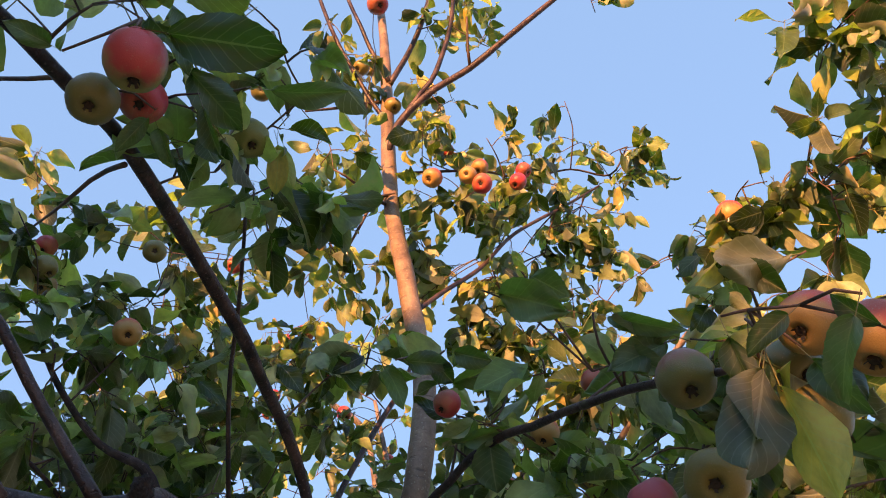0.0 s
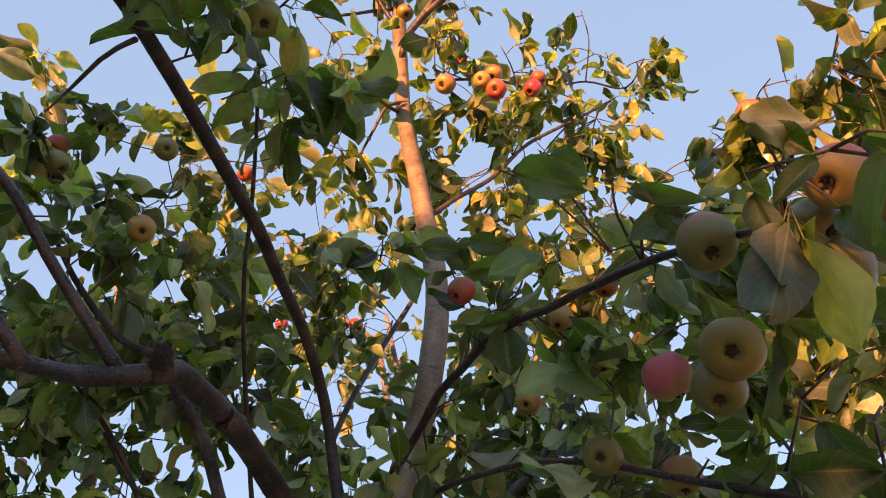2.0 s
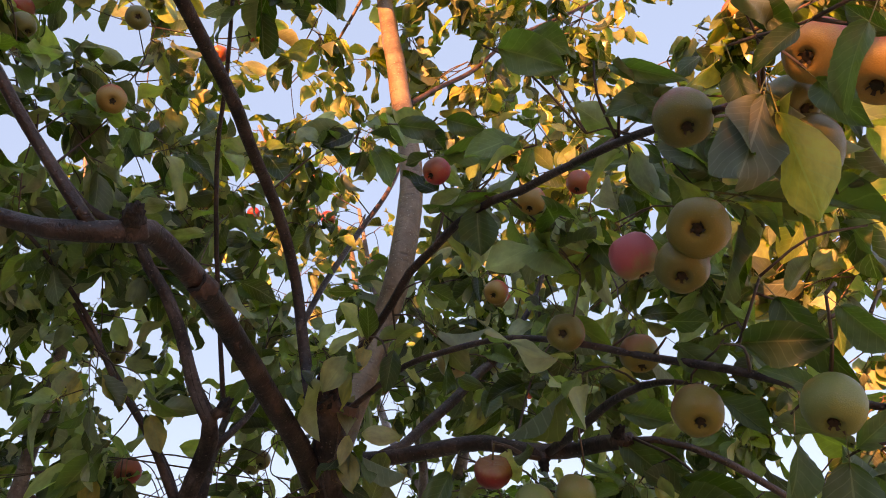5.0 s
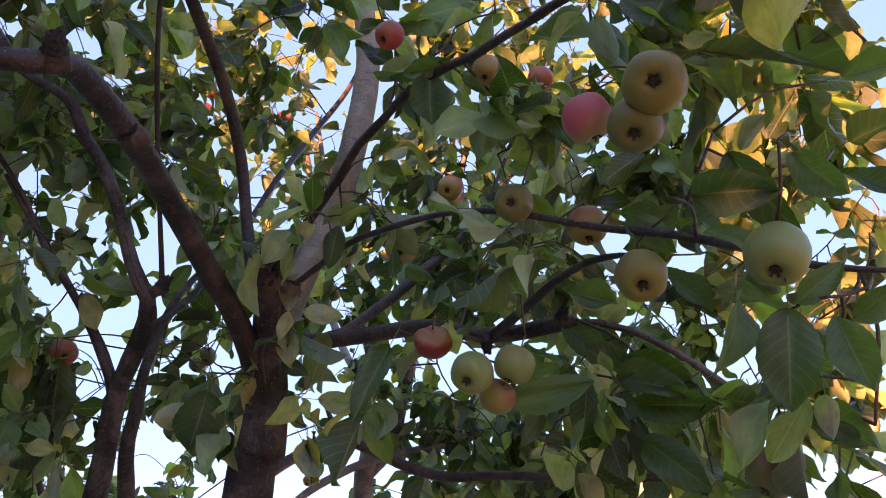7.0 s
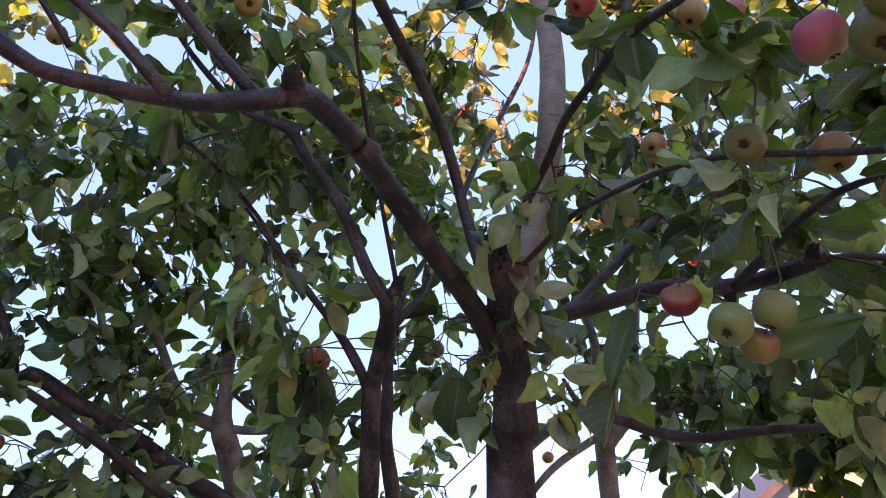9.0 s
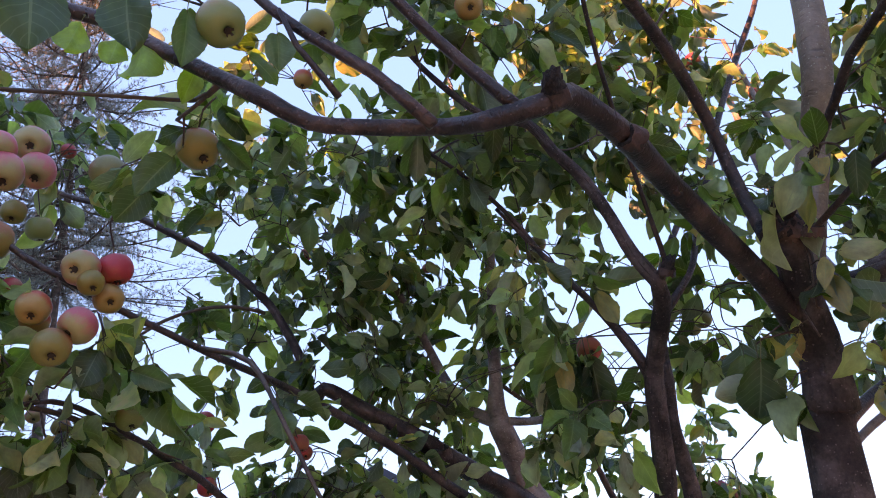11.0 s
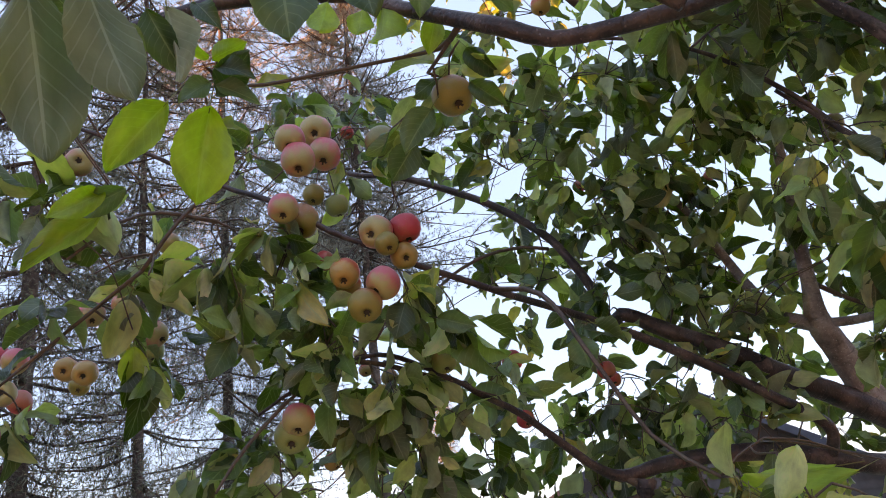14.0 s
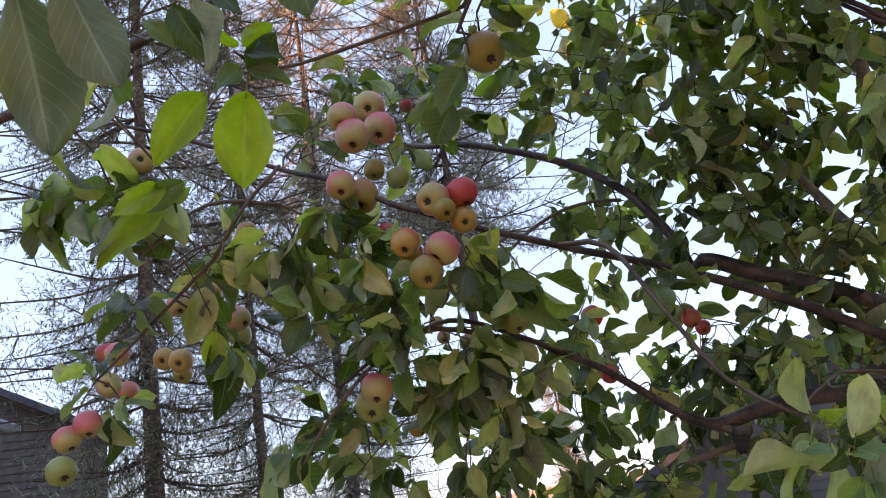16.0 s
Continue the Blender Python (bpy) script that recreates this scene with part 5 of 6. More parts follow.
foliage(tree_e, [(-1.33, 0.75, 1.84, 0.09, 3), (-1.31, 0.82, 1.78, 0.09, 3), (-1.36, 0.96, 1.74, 0.10, 3), (-1.21, 0.99, 1.83, 0.08, 2), (-1.27, 1.10, 1.77, 0.10, 3), (-1.37, 1.30, 1.79, 0.09, 2), (-1.42, 1.41, 1.71, 0.11, 3), (-1.31, 1.03, 1.73, 0.08, 2), (-1.08, 1.43, 1.97, 0.07, 1), (-1.03, 1.77, 1.75, 0.11, 2), (-1.10, 1.72, 1.68, 0.11, 2), (-1.20, 1.76, 1.81, 0.10, 2), (-1.33, 1.65, 1.81, 0.10, 2), (-1.41, 1.57, 1.66, 0.10, 2), (-0.39, 0.99, 1.63, 0.06, 1), (-0.42, 0.98, 1.65, 0.06, 1), (-0.50, 1.04, 1.64, 0.07, 1), (-0.38, 1.06, 1.64, 0.06, 1)])
foliage(tree_e, [(-0.96, 1.81, 1.83, 0.10, 2), (-0.88, 1.87, 1.76, 0.11, 2), (-1.04, 1.74, 1.90, 0.10, 2), (-0.96, 1.90, 2.00, 0.10, 2), (-1.48, 1.50, 1.85, 0.10, 3), (-1.42, 1.85, 1.82, 0.11, 3), (-1.16, 2.16, 1.80, 0.12, 3), (-0.98, 2.36, 1.83, 0.12, 3), (-1.39, 1.13, 1.75, 0.09, 3), (-1.41, 1.28, 1.69, 0.09, 4), (-1.34, 1.38, 1.70, 0.09, 4), (-1.27, 1.47, 1.63, 0.09, 4), (-1.36, 1.35, 1.81, 0.07, 2), (-1.24, 1.63, 1.68, 0.10, 4), (-1.16, 1.71, 1.62, 0.10, 4), (-1.08, 1.77, 1.58, 0.10, 3), (-1.33, 1.68, 1.80, 0.08, 2), (-1.66, 1.72, 2.46, 0.12, 3)])
foliage(tree_e, [(-1.46, 1.78, 2.45, 0.12, 3), (-1.36, 1.80, 2.28, 0.11, 3), (-1.47, 1.72, 2.23, 0.09, 2), (-1.35, 1.90, 1.96, 0.13, 4), (-1.60, 1.81, 1.90, 0.14, 3), (-1.18, 1.99, 2.11, 0.11, 3)])
# apples: tree, kind, then place and diameter
apples(tree_a, "gb", [(-0.167, 0.516, 2.362, 0.0486), (0.421, 0.596, 2.085, 0.0440), (0.431, 0.611, 2.051, 0.0577), (0.351, 0.635, 2.102, 0.0500), (-0.230, 1.111, 3.167, 0.0500), (0.382, 0.777, 2.038, 0.0518), (0.230, 1.607, 2.254, 0.0500), (0.299, 0.951, 2.043, 0.0446), (0.547, 0.944, 1.755, 0.0500)])
apples(tree_a, "gr", [(-0.114, 0.477, 2.363, 0.0563)])
apples(tree_a, "rd", [(-0.140, 0.551, 2.403, 0.0473), (0.255, 1.347, 3.081, 0.0500), (0.376, 1.459, 3.238, 0.0430), (0.347, 1.388, 3.124, 0.0430), (0.179, 1.471, 3.346, 0.0383), (0.030, 1.040, 3.379, 0.0500), (0.150, 0.961, 2.275, 0.0360), (0.198, 1.976, 2.445, 0.0500), (0.196, 1.994, 2.496, 0.0500), (0.439, 1.400, 2.559, 0.0500)])
apples(tree_a, "gn", [(-0.080, 0.697, 2.511, 0.0499), (0.257, 0.997, 1.859, 0.0467), (0.305, 1.008, 1.873, 0.0453), (0.450, 0.699, 1.877, 0.0478), (-0.462, 0.654, 2.221, 0.0510), (-0.406, 0.745, 2.249, 0.0400)])
apples(tree_a, "or", [(0.457, 0.534, 2.067, 0.0542), (0.137, 1.370, 3.133, 0.0500), (0.223, 1.336, 3.101, 0.0430), (0.255, 1.365, 3.156, 0.0430), (0.662, 1.067, 2.683, 0.0500), (0.419, 0.543, 2.089, 0.0478), (1.128, 1.581, 2.890, 0.0500), (0.276, 1.513, 2.369, 0.0500), (0.270, 0.948, 2.221, 0.0366), (-0.703, 1.079, 2.486, 0.0353)])
apples(tree_a, "yl", [(0.030, 1.465, 3.541, 0.0500), (-0.067, 1.464, 3.734, 0.0500), (-0.049, 1.521, 3.806, 0.0482), (0.390, 0.741, 2.059, 0.0581), (0.350, 1.108, 2.236, 0.0500), (0.290, 1.038, 1.844, 0.0425), (0.402, 0.855, 1.921, 0.0500), (0.377, 0.937, 2.012, 0.0441), (0.569, 1.915, 3.042, 0.0500), (-0.607, 0.762, 2.168, 0.0530)])
apples(tree_a, "pk", [(0.181, 1.314, 2.144, 0.0515), (0.351, 0.822, 2.073, 0.0500)])
apples(tree_b, "or", [(-0.404, 1.163, 2.562, 0.0500), (-0.582, 1.160, 2.674, 0.0430), (-0.648, 1.284, 2.817, 0.0430), (-0.420, 2.433, 2.344, 0.0500)])
apples(tree_b, "rd", [(-0.619, 1.173, 2.785, 0.0430), (-0.254, 1.896, 3.063, 0.0500), (-0.278, 1.454, 3.010, 0.0430), (-0.384, 1.569, 3.052, 0.0430), (-0.187, 2.257, 2.996, 0.0482), (-0.419, 2.214, 2.986, 0.0407), (-0.050, 2.342, 2.871, 0.0370), (-0.148, 2.311, 2.910, 0.0370), (-0.247, 2.166, 3.124, 0.0370), (-0.433, 1.632, 2.042, 0.0510), (-0.230, 2.194, 3.101, 0.0482), (-0.363, 2.103, 3.179, 0.0482), (-0.404, 2.198, 3.038, 0.0407)])
apples(tree_b, "gb", [(-0.542, 1.083, 2.652, 0.0430), (-0.376, 1.124, 2.714, 0.0430), (-0.233, 1.864, 3.360, 0.0500), (-0.693, 2.102, 2.490, 0.0500), (-0.766, 2.248, 2.516, 0.0500), (-0.300, 2.183, 2.199, 0.0500)])
apples(tree_b, "yl", [(-0.333, 2.148, 2.594, 0.0500)])
apples(tree_a, "rt", [(0.217, 1.039, 1.907, 0.0456)])
apples(tree_c, "rd", [(0.475, 2.528, 2.504, 0.0482), (0.164, 2.648, 2.160, 0.0407)])
apples(tree_c, "or", [(-0.051, 2.673, 1.956, 0.0370), (0.308, 1.687, 2.429, 0.0500), (0.292, 1.943, 2.586, 0.0500), (-0.056, 2.451, 2.480, 0.0500), (0.913, 1.384, 2.583, 0.0500)])
apples(tree_c, "gb", [(0.309, 2.634, 2.203, 0.0407), (-0.005, 2.451, 2.492, 0.0500), (0.319, 2.287, 2.471, 0.0500)])
apples(tree_c, "yl", [(0.880, 1.690, 2.742, 0.0500)])
apples(tree_e, "pk", [(-1.037, 0.753, 2.316, 0.0544), (-1.117, 0.850, 2.395, 0.0622), (-1.030, 0.763, 2.276, 0.0596), (-1.097, 0.854, 2.337, 0.0627), (-1.024, 0.727, 2.176, 0.0512), (-0.949, 0.855, 2.123, 0.0560), (-0.898, 0.825, 2.015, 0.0537), (-1.117, 0.781, 1.846, 0.0539), (-1.300, 1.021, 2.004, 0.0284), (-1.301, 1.032, 1.972, 0.0284), (-1.452, 0.535, 2.105, 0.0500), (-1.367, 0.625, 2.048, 0.0500), (-1.571, 0.431, 2.039, 0.0500), (-1.585, 0.416, 1.981, 0.0500), (-1.219, 0.347, 1.849, 0.0424), (-1.224, 0.319, 1.830, 0.0424), (-0.998, 0.409, 2.186, 0.0391)])
apples(tree_e, "yl", [(-1.059, 0.779, 2.174, 0.0591), (-1.169, 0.866, 2.285, 0.0422), (-0.931, 0.861, 2.097, 0.0404), (-0.913, 0.799, 1.982, 0.0533), (-1.967, 0.630, 2.074, 0.0500), (-1.527, 0.705, 2.293, 0.0500), (-2.095, 1.446, 1.967, 0.0482), (-1.276, 1.073, 1.952, 0.0356)])
apples(tree_e, "gn", [(-1.155, 0.908, 2.263, 0.0467), (-1.037, 1.032, 1.931, 0.0470), (-1.151, 0.785, 1.825, 0.0591), (-1.142, 0.939, 1.846, 0.0436), (-1.518, 0.667, 2.055, 0.0500), (-1.180, 0.309, 1.780, 0.0426)])
apples(tree_e, "rd", [(-0.936, 0.905, 2.131, 0.0550), (-1.039, 0.806, 2.098, 0.0347), (-1.083, 1.072, 1.986, 0.0494), (-1.226, 1.375, 1.983, 0.0493), (-1.195, 1.360, 1.846, 0.0403), (-1.116, 1.558, 1.939, 0.0427), (-1.311, 1.043, 2.533, 0.0320), (-1.599, 0.661, 2.117, 0.0500), (-1.860, 0.440, 2.115, 0.0500), (-1.767, 0.473, 1.998, 0.0500), (-1.312, 1.057, 1.795, 0.0261), (-1.245, 1.733, 1.947, 0.0385)])
apples(tree_e, "or", [(-0.944, 0.903, 2.085, 0.0470), (-0.964, 0.798, 2.050, 0.0488), (-0.991, 0.820, 2.041, 0.0426), (-1.434, 0.591, 2.121, 0.0500), (-1.646, 0.535, 2.042, 0.0500), (-1.556, 0.551, 2.015, 0.0500), (-1.270, 0.925, 1.790, 0.0356)])
apples(tree_e, "gb", [(-0.989, 0.913, 2.322, 0.0602), (-1.198, 1.633, 1.973, 0.0479)])
apples(tree_d, "rd", [(-1.404, 1.841, 2.904, 0.0445), (-1.524, 1.822, 2.775, 0.0333), (-0.682, 2.313, 2.808, 0.0407), (-0.660, 2.159, 3.072, 0.0370), (-1.135, 2.226, 2.560, 0.0333), (-1.444, 1.985, 2.618, 0.0407), (-0.429, 2.649, 1.803, 0.0482), (-0.399, 2.655, 1.781, 0.0445)])
apples(tree_d, "gb", [(-0.326, 1.973, 2.494, 0.0500), (-0.359, 2.345, 2.222, 0.0500)])
apples(tree_d, "or", [(-0.390, 2.223, 2.565, 0.0500), (-1.153, 2.059, 2.859, 0.0482), (-0.222, 2.575, 2.410, 0.0407), (-0.904, 2.494, 1.979, 0.0407)])
# single large leaves: tree, kind, then base, tip, roll
big_leaves(tree_a, [((-0.336, 0.271, 1.964), (-0.352, 0.301, 1.894), (-0.96, 0.07, 0.26), 0.50), ((-0.359, 0.247, 1.969), (-0.391, 0.271, 1.873), (-0.88, 0.30, 0.36), 0.50), ((-0.728, 0.442, 2.142), (-0.762, 0.385, 2.063), (0.93, -0.32, -0.17), 0.50, True), ((-0.715, 0.487, 2.140), (-0.752, 0.479, 2.032), (0.92, -0.28, -0.29), 0.60, True), ((-0.644, 0.394, 2.195), (-0.652, 0.433, 2.132), (0.63, -0.62, -0.47), 0.50), ((-0.924, 0.422, 2.110), (-0.900, 0.365, 2.062), (0.92, 0.39, -0.01), 0.45, True), ((-0.979, 0.434, 2.105), (-0.973, 0.342, 2.019), (0.98, -0.09, 0.16), 0.36, True), ((-0.915, 0.449, 2.117), (-0.942, 0.392, 2.082), (0.90, -0.19, -0.40), 0.50)])
big_leaves(tree_a, [((-1.163, 0.532, 1.971), (-1.177, 0.536, 1.903), (0.95, -0.25, -0.21), 0.65, True), ((-0.705, 0.491, 2.154), (-0.646, 0.508, 2.176), (0.42, -0.48, -0.77), 0.60), ((-0.610, 0.727, 2.142), (-0.629, 0.693, 2.087), (0.81, -0.59, 0.08), 0.60), ((-0.661, 0.735, 2.121), (-0.688, 0.714, 2.076), (0.84, -0.46, -0.30), 0.75), ((-0.585, 0.778, 2.180), (-0.554, 0.799, 2.134), (0.44, -0.89, -0.13), 0.50), ((-0.555, 0.752, 2.204), (-0.531, 0.772, 2.155), (0.19, -0.94, -0.30), 0.50)])
big_leaves(tree_a, [((-0.010, 0.546, 2.403), (0.065, 0.552, 2.388), (-0.15, -0.34, -0.93), 0.36), ((-0.081, 0.459, 2.376), (0.022, 0.481, 2.369), (0.06, -0.58, -0.81), 0.50), ((-0.096, 0.546, 2.438), (-0.048, 0.583, 2.389), (0.04, -0.82, -0.57), 0.55), ((-0.171, 0.444, 2.343), (-0.188, 0.411, 2.327), (0.76, -0.08, -0.65), 0.50), ((-0.125, 0.543, 2.363), (-0.146, 0.546, 2.321), (0.62, -0.69, -0.38), 0.40), ((-0.133, 0.583, 2.395), (-0.120, 0.599, 2.360), (-0.13, -0.88, -0.46), 0.50), ((-0.075, 0.546, 2.381), (-0.063, 0.572, 2.338), (-0.29, -0.79, -0.54), 0.40), ((0.137, 0.920, 2.315), (0.158, 0.928, 2.284), (-0.29, -0.87, -0.40), 0.80), ((0.101, 0.918, 2.316), (0.155, 0.906, 2.300), (-0.32, -0.82, -0.48), 0.55)])
big_leaves(tree_a, [((0.163, 0.915, 2.323), (0.208, 0.904, 2.300), (-0.45, -0.72, -0.54), 0.60), ((0.250, 0.738, 2.302), (0.283, 0.731, 2.271), (-0.50, -0.79, -0.35), 0.80), ((0.215, 0.752, 2.290), (0.281, 0.733, 2.253), (-0.48, -0.76, -0.44), 0.60), ((0.404, 0.586, 2.187), (0.430, 0.579, 2.143), (-0.63, -0.73, -0.26), 0.50), ((0.311, 0.677, 2.199), (0.361, 0.651, 2.159), (-0.67, -0.59, -0.46), 0.30), ((0.319, 0.694, 2.171), (0.347, 0.682, 2.138), (-0.57, -0.79, -0.21), 0.60), ((0.367, 0.565, 2.096), (0.372, 0.572, 2.037), (-0.86, -0.50, -0.15), 0.34), ((0.387, 0.578, 2.101), (0.381, 0.590, 2.043), (0.33, -0.92, -0.23), 0.36), ((0.402, 0.527, 2.047), (0.412, 0.511, 1.997), (-0.87, -0.49, -0.02), 0.42)])
big_leaves(tree_a, [((0.382, 0.499, 2.066), (0.352, 0.513, 2.049), (-0.36, -0.93, -0.11), 0.50), ((0.425, 0.477, 2.040), (0.397, 0.479, 2.064), (-0.59, -0.45, -0.68), 0.40), ((0.408, 0.472, 2.044), (0.386, 0.497, 2.002), (-0.75, -0.67, -0.01), 0.45)])
big_leaves(tree_a, [((0.201, 0.957, 2.218), (0.203, 0.975, 2.157), (-0.06, -0.95, -0.29), 0.80), ((0.170, 0.967, 2.223), (0.226, 0.939, 2.223), (-0.34, -0.69, -0.64), 0.40), ((0.168, 1.111, 1.919), (0.126, 1.081, 1.831), (-0.06, -0.94, 0.35), 0.35), ((-0.093, 1.345, 1.905), (-0.100, 1.339, 1.816), (0.24, -0.97, 0.04), 0.75), ((0.404, 0.727, 1.939), (0.446, 0.677, 1.922), (-0.77, -0.52, -0.38), 0.55), ((0.448, 0.694, 1.832), (0.439, 0.697, 1.760), (-0.46, -0.89, 0.01), 0.60), ((0.501, 0.721, 1.838), (0.507, 0.710, 1.779), (-0.61, -0.79, 0.07), 0.55), ((0.392, 1.120, 1.964), (0.439, 1.093, 1.906), (-0.52, -0.85, -0.02), 0.50), ((0.446, 1.069, 1.906), (0.513, 1.025, 1.856), (-0.60, -0.80, -0.09), 0.50)])
big_leaves(tree_a, [((0.294, 1.068, 1.846), (0.393, 1.014, 1.850), (-0.43, -0.80, -0.41), 0.35), ((0.458, 1.080, 1.851), (0.529, 1.001, 1.832), (-0.75, -0.64, -0.15), 0.40), ((0.454, 1.038, 1.801), (0.493, 0.978, 1.746), (-0.71, -0.66, 0.22), 0.50), ((0.402, 0.878, 1.997), (0.435, 0.853, 1.950), (-0.66, -0.75, -0.07), 0.50), ((0.439, 0.724, 1.979), (0.467, 0.705, 1.894), (-0.84, -0.51, -0.17), 0.40), ((0.536, 0.833, 1.795), (0.543, 0.778, 1.752), (-0.85, -0.39, 0.36), 0.50), ((0.021, 1.253, 1.935), (0.055, 1.241, 1.917), (-0.35, -0.94, -0.04), 0.60), ((0.453, 0.660, 1.942), (0.474, 0.646, 1.898), (-0.86, -0.41, -0.29), 0.60), ((0.092, 1.146, 2.098), (0.081, 1.149, 2.040), (0.14, -0.99, -0.08), 0.50)])
big_leaves(tree_e, [((-0.441, 1.578, 2.021), (-0.496, 1.581, 1.908), (0.11, -0.99, -0.08), 0.55), ((-0.411, 1.569, 2.013), (-0.408, 1.594, 1.885), (0.46, -0.87, -0.16), 0.50), ((-0.134, 1.505, 1.969), (-0.126, 1.473, 1.866), (-0.18, 0.93, -0.31), 0.70), ((-0.923, 0.860, 1.980), (-0.893, 0.878, 1.951), (0.56, -0.83, 0.05), 0.80), ((-0.926, 0.945, 1.974), (-0.859, 0.956, 1.945), (0.20, -0.98, 0.07), 0.50), ((-0.947, 1.297, 1.965), (-0.935, 1.294, 1.899), (0.63, -0.76, 0.14), 0.90), ((-0.923, 0.866, 1.964), (-0.926, 0.874, 1.932), (0.80, -0.56, -0.22), 0.90), ((-0.670, 0.734, 2.153), (-0.672, 0.754, 2.125), (0.70, -0.55, -0.45), 0.70), ((-0.125, 1.460, 1.941), (-0.131, 1.472, 1.867), (0.12, -0.98, -0.17), 0.80)])
big_leaves(tree_e, [((-0.418, 1.597, 1.970), (-0.411, 1.591, 1.895), (0.29, -0.95, 0.10), 0.60), ((-0.492, 1.569, 1.982), (-0.427, 1.567, 2.000), (0.05, -0.95, -0.29), 0.40)])
big_leaves(tree_e, [((-0.466, 1.181, 1.669), (-0.526, 1.025, 1.653), (-0.84, 0.36, -0.41), 0.24, True), ((-0.445, 1.192, 1.661), (-0.494, 1.046, 1.628), (-0.95, 0.33, -0.03), 0.24, True), ((-1.116, 0.672, 1.978), (-1.114, 0.630, 1.913), (0.94, -0.28, 0.21), 0.60), ((-0.898, 0.862, 1.986), (-0.903, 0.841, 1.932), (0.89, -0.44, 0.08), 0.80)])
big_leaves(tree_a, [((-0.574, 0.512, 2.238), (-0.558, 0.512, 2.156), (0.86, -0.49, 0.17), 0.85), ((-0.513, 0.574, 2.235), (-0.507, 0.574, 2.161), (0.57, -0.82, 0.04), 0.75), ((-0.487, 0.630, 2.235), (-0.489, 0.633, 2.168), (0.97, -0.23, -0.04), 0.55), ((-0.636, 0.412, 2.199), (-0.633, 0.434, 2.108), (-0.31, 0.93, 0.21), 0.50), ((-0.675, 0.475, 2.178), (-0.659, 0.508, 2.201), (-0.84, 0.04, 0.53), 0.60, True), ((-0.677, 0.472, 2.180), (-0.676, 0.439, 2.187), (0.35, -0.17, -0.92), 0.55, True), ((-0.675, 0.480, 2.168), (-0.633, 0.500, 2.150), (0.53, -0.78, 0.34), 0.50), ((-0.686, 0.477, 2.154), (-0.691, 0.441, 2.127), (0.89, -0.35, 0.30), 0.60), ((-0.683, 0.482, 2.150), (-0.655, 0.519, 2.131), (0.83, -0.54, 0.14), 0.50)])
big_leaves(tree_a, [((-0.595, 0.582, 2.238), (-0.602, 0.570, 2.189), (-0.91, 0.40, 0.05), 0.75, True), ((-0.599, 0.632, 2.249), (-0.602, 0.623, 2.203), (-0.86, 0.51, -0.03), 0.70, True), ((-0.581, 0.648, 2.250), (-0.568, 0.646, 2.168), (-0.43, 0.90, -0.10), 0.55, True), ((-0.545, 0.698, 2.224), (-0.551, 0.687, 2.178), (0.89, -0.46, -0.00), 0.60, True), ((-0.469, 0.704, 2.213), (-0.449, 0.735, 2.190), (0.86, -0.50, 0.06), 0.60), ((-0.413, 0.687, 2.206), (-0.408, 0.687, 2.160), (0.82, -0.56, 0.10), 0.70), ((-0.640, 0.365, 2.167), (-0.631, 0.390, 2.137), (0.91, -0.42, -0.08), 0.50), ((-0.597, 0.429, 2.182), (-0.573, 0.439, 2.152), (0.64, -0.72, 0.27), 0.60), ((0.439, 0.796, 2.218), (0.394, 0.773, 2.133), (-0.43, 0.90, -0.02), 0.85)])
big_leaves(tree_a, [((0.445, 0.830, 2.191), (0.410, 0.831, 2.148), (-0.05, -1.00, 0.03), 0.80), ((0.416, 0.936, 2.276), (0.322, 0.918, 2.260), (0.17, -0.98, 0.13), 0.45), ((0.385, 0.870, 2.211), (0.413, 0.863, 2.173), (-0.08, -0.99, 0.10), 0.65), ((0.436, 0.742, 2.098), (0.504, 0.673, 2.093), (0.71, 0.70, -0.10), 0.40), ((0.440, 0.743, 2.095), (0.534, 0.672, 2.043), (-0.36, -0.81, 0.46), 0.20), ((0.521, 0.679, 2.029), (0.543, 0.639, 2.018), (-0.88, -0.48, 0.02), 0.60), ((0.531, 0.662, 2.064), (0.491, 0.635, 2.082), (-0.47, 0.84, 0.26), 0.45), ((0.505, 0.685, 2.068), (0.526, 0.657, 2.076), (0.77, 0.62, 0.15), 0.40), ((0.480, 0.691, 1.963), (0.497, 0.680, 1.914), (0.03, 0.97, -0.22), 0.65)])
big_leaves(tree_a, [((0.511, 0.697, 1.947), (0.538, 0.664, 1.918), (-0.43, -0.78, 0.46), 0.45), ((0.530, 0.701, 1.982), (0.553, 0.654, 1.985), (-0.90, -0.43, -0.05), 0.50), ((0.444, 0.760, 1.870), (0.434, 0.749, 1.800), (0.53, -0.85, 0.05), 0.42), ((0.445, 0.839, 1.983), (0.469, 0.810, 1.949), (-0.24, -0.81, 0.53), 0.55), ((0.461, 0.843, 1.974), (0.442, 0.830, 1.933), (-0.44, 0.90, -0.08), 0.60), ((0.381, 1.074, 1.989), (0.439, 1.047, 1.966), (-0.36, -0.92, 0.17), 0.55), ((0.465, 0.965, 1.973), (0.505, 0.930, 1.923), (-0.21, -0.88, 0.44), 0.45), ((0.431, 1.047, 1.873), (0.500, 1.006, 1.855), (-0.47, -0.87, 0.16), 0.50), ((0.416, 0.913, 1.972), (0.445, 0.854, 2.000), (-0.75, -0.55, -0.38), 0.45)])
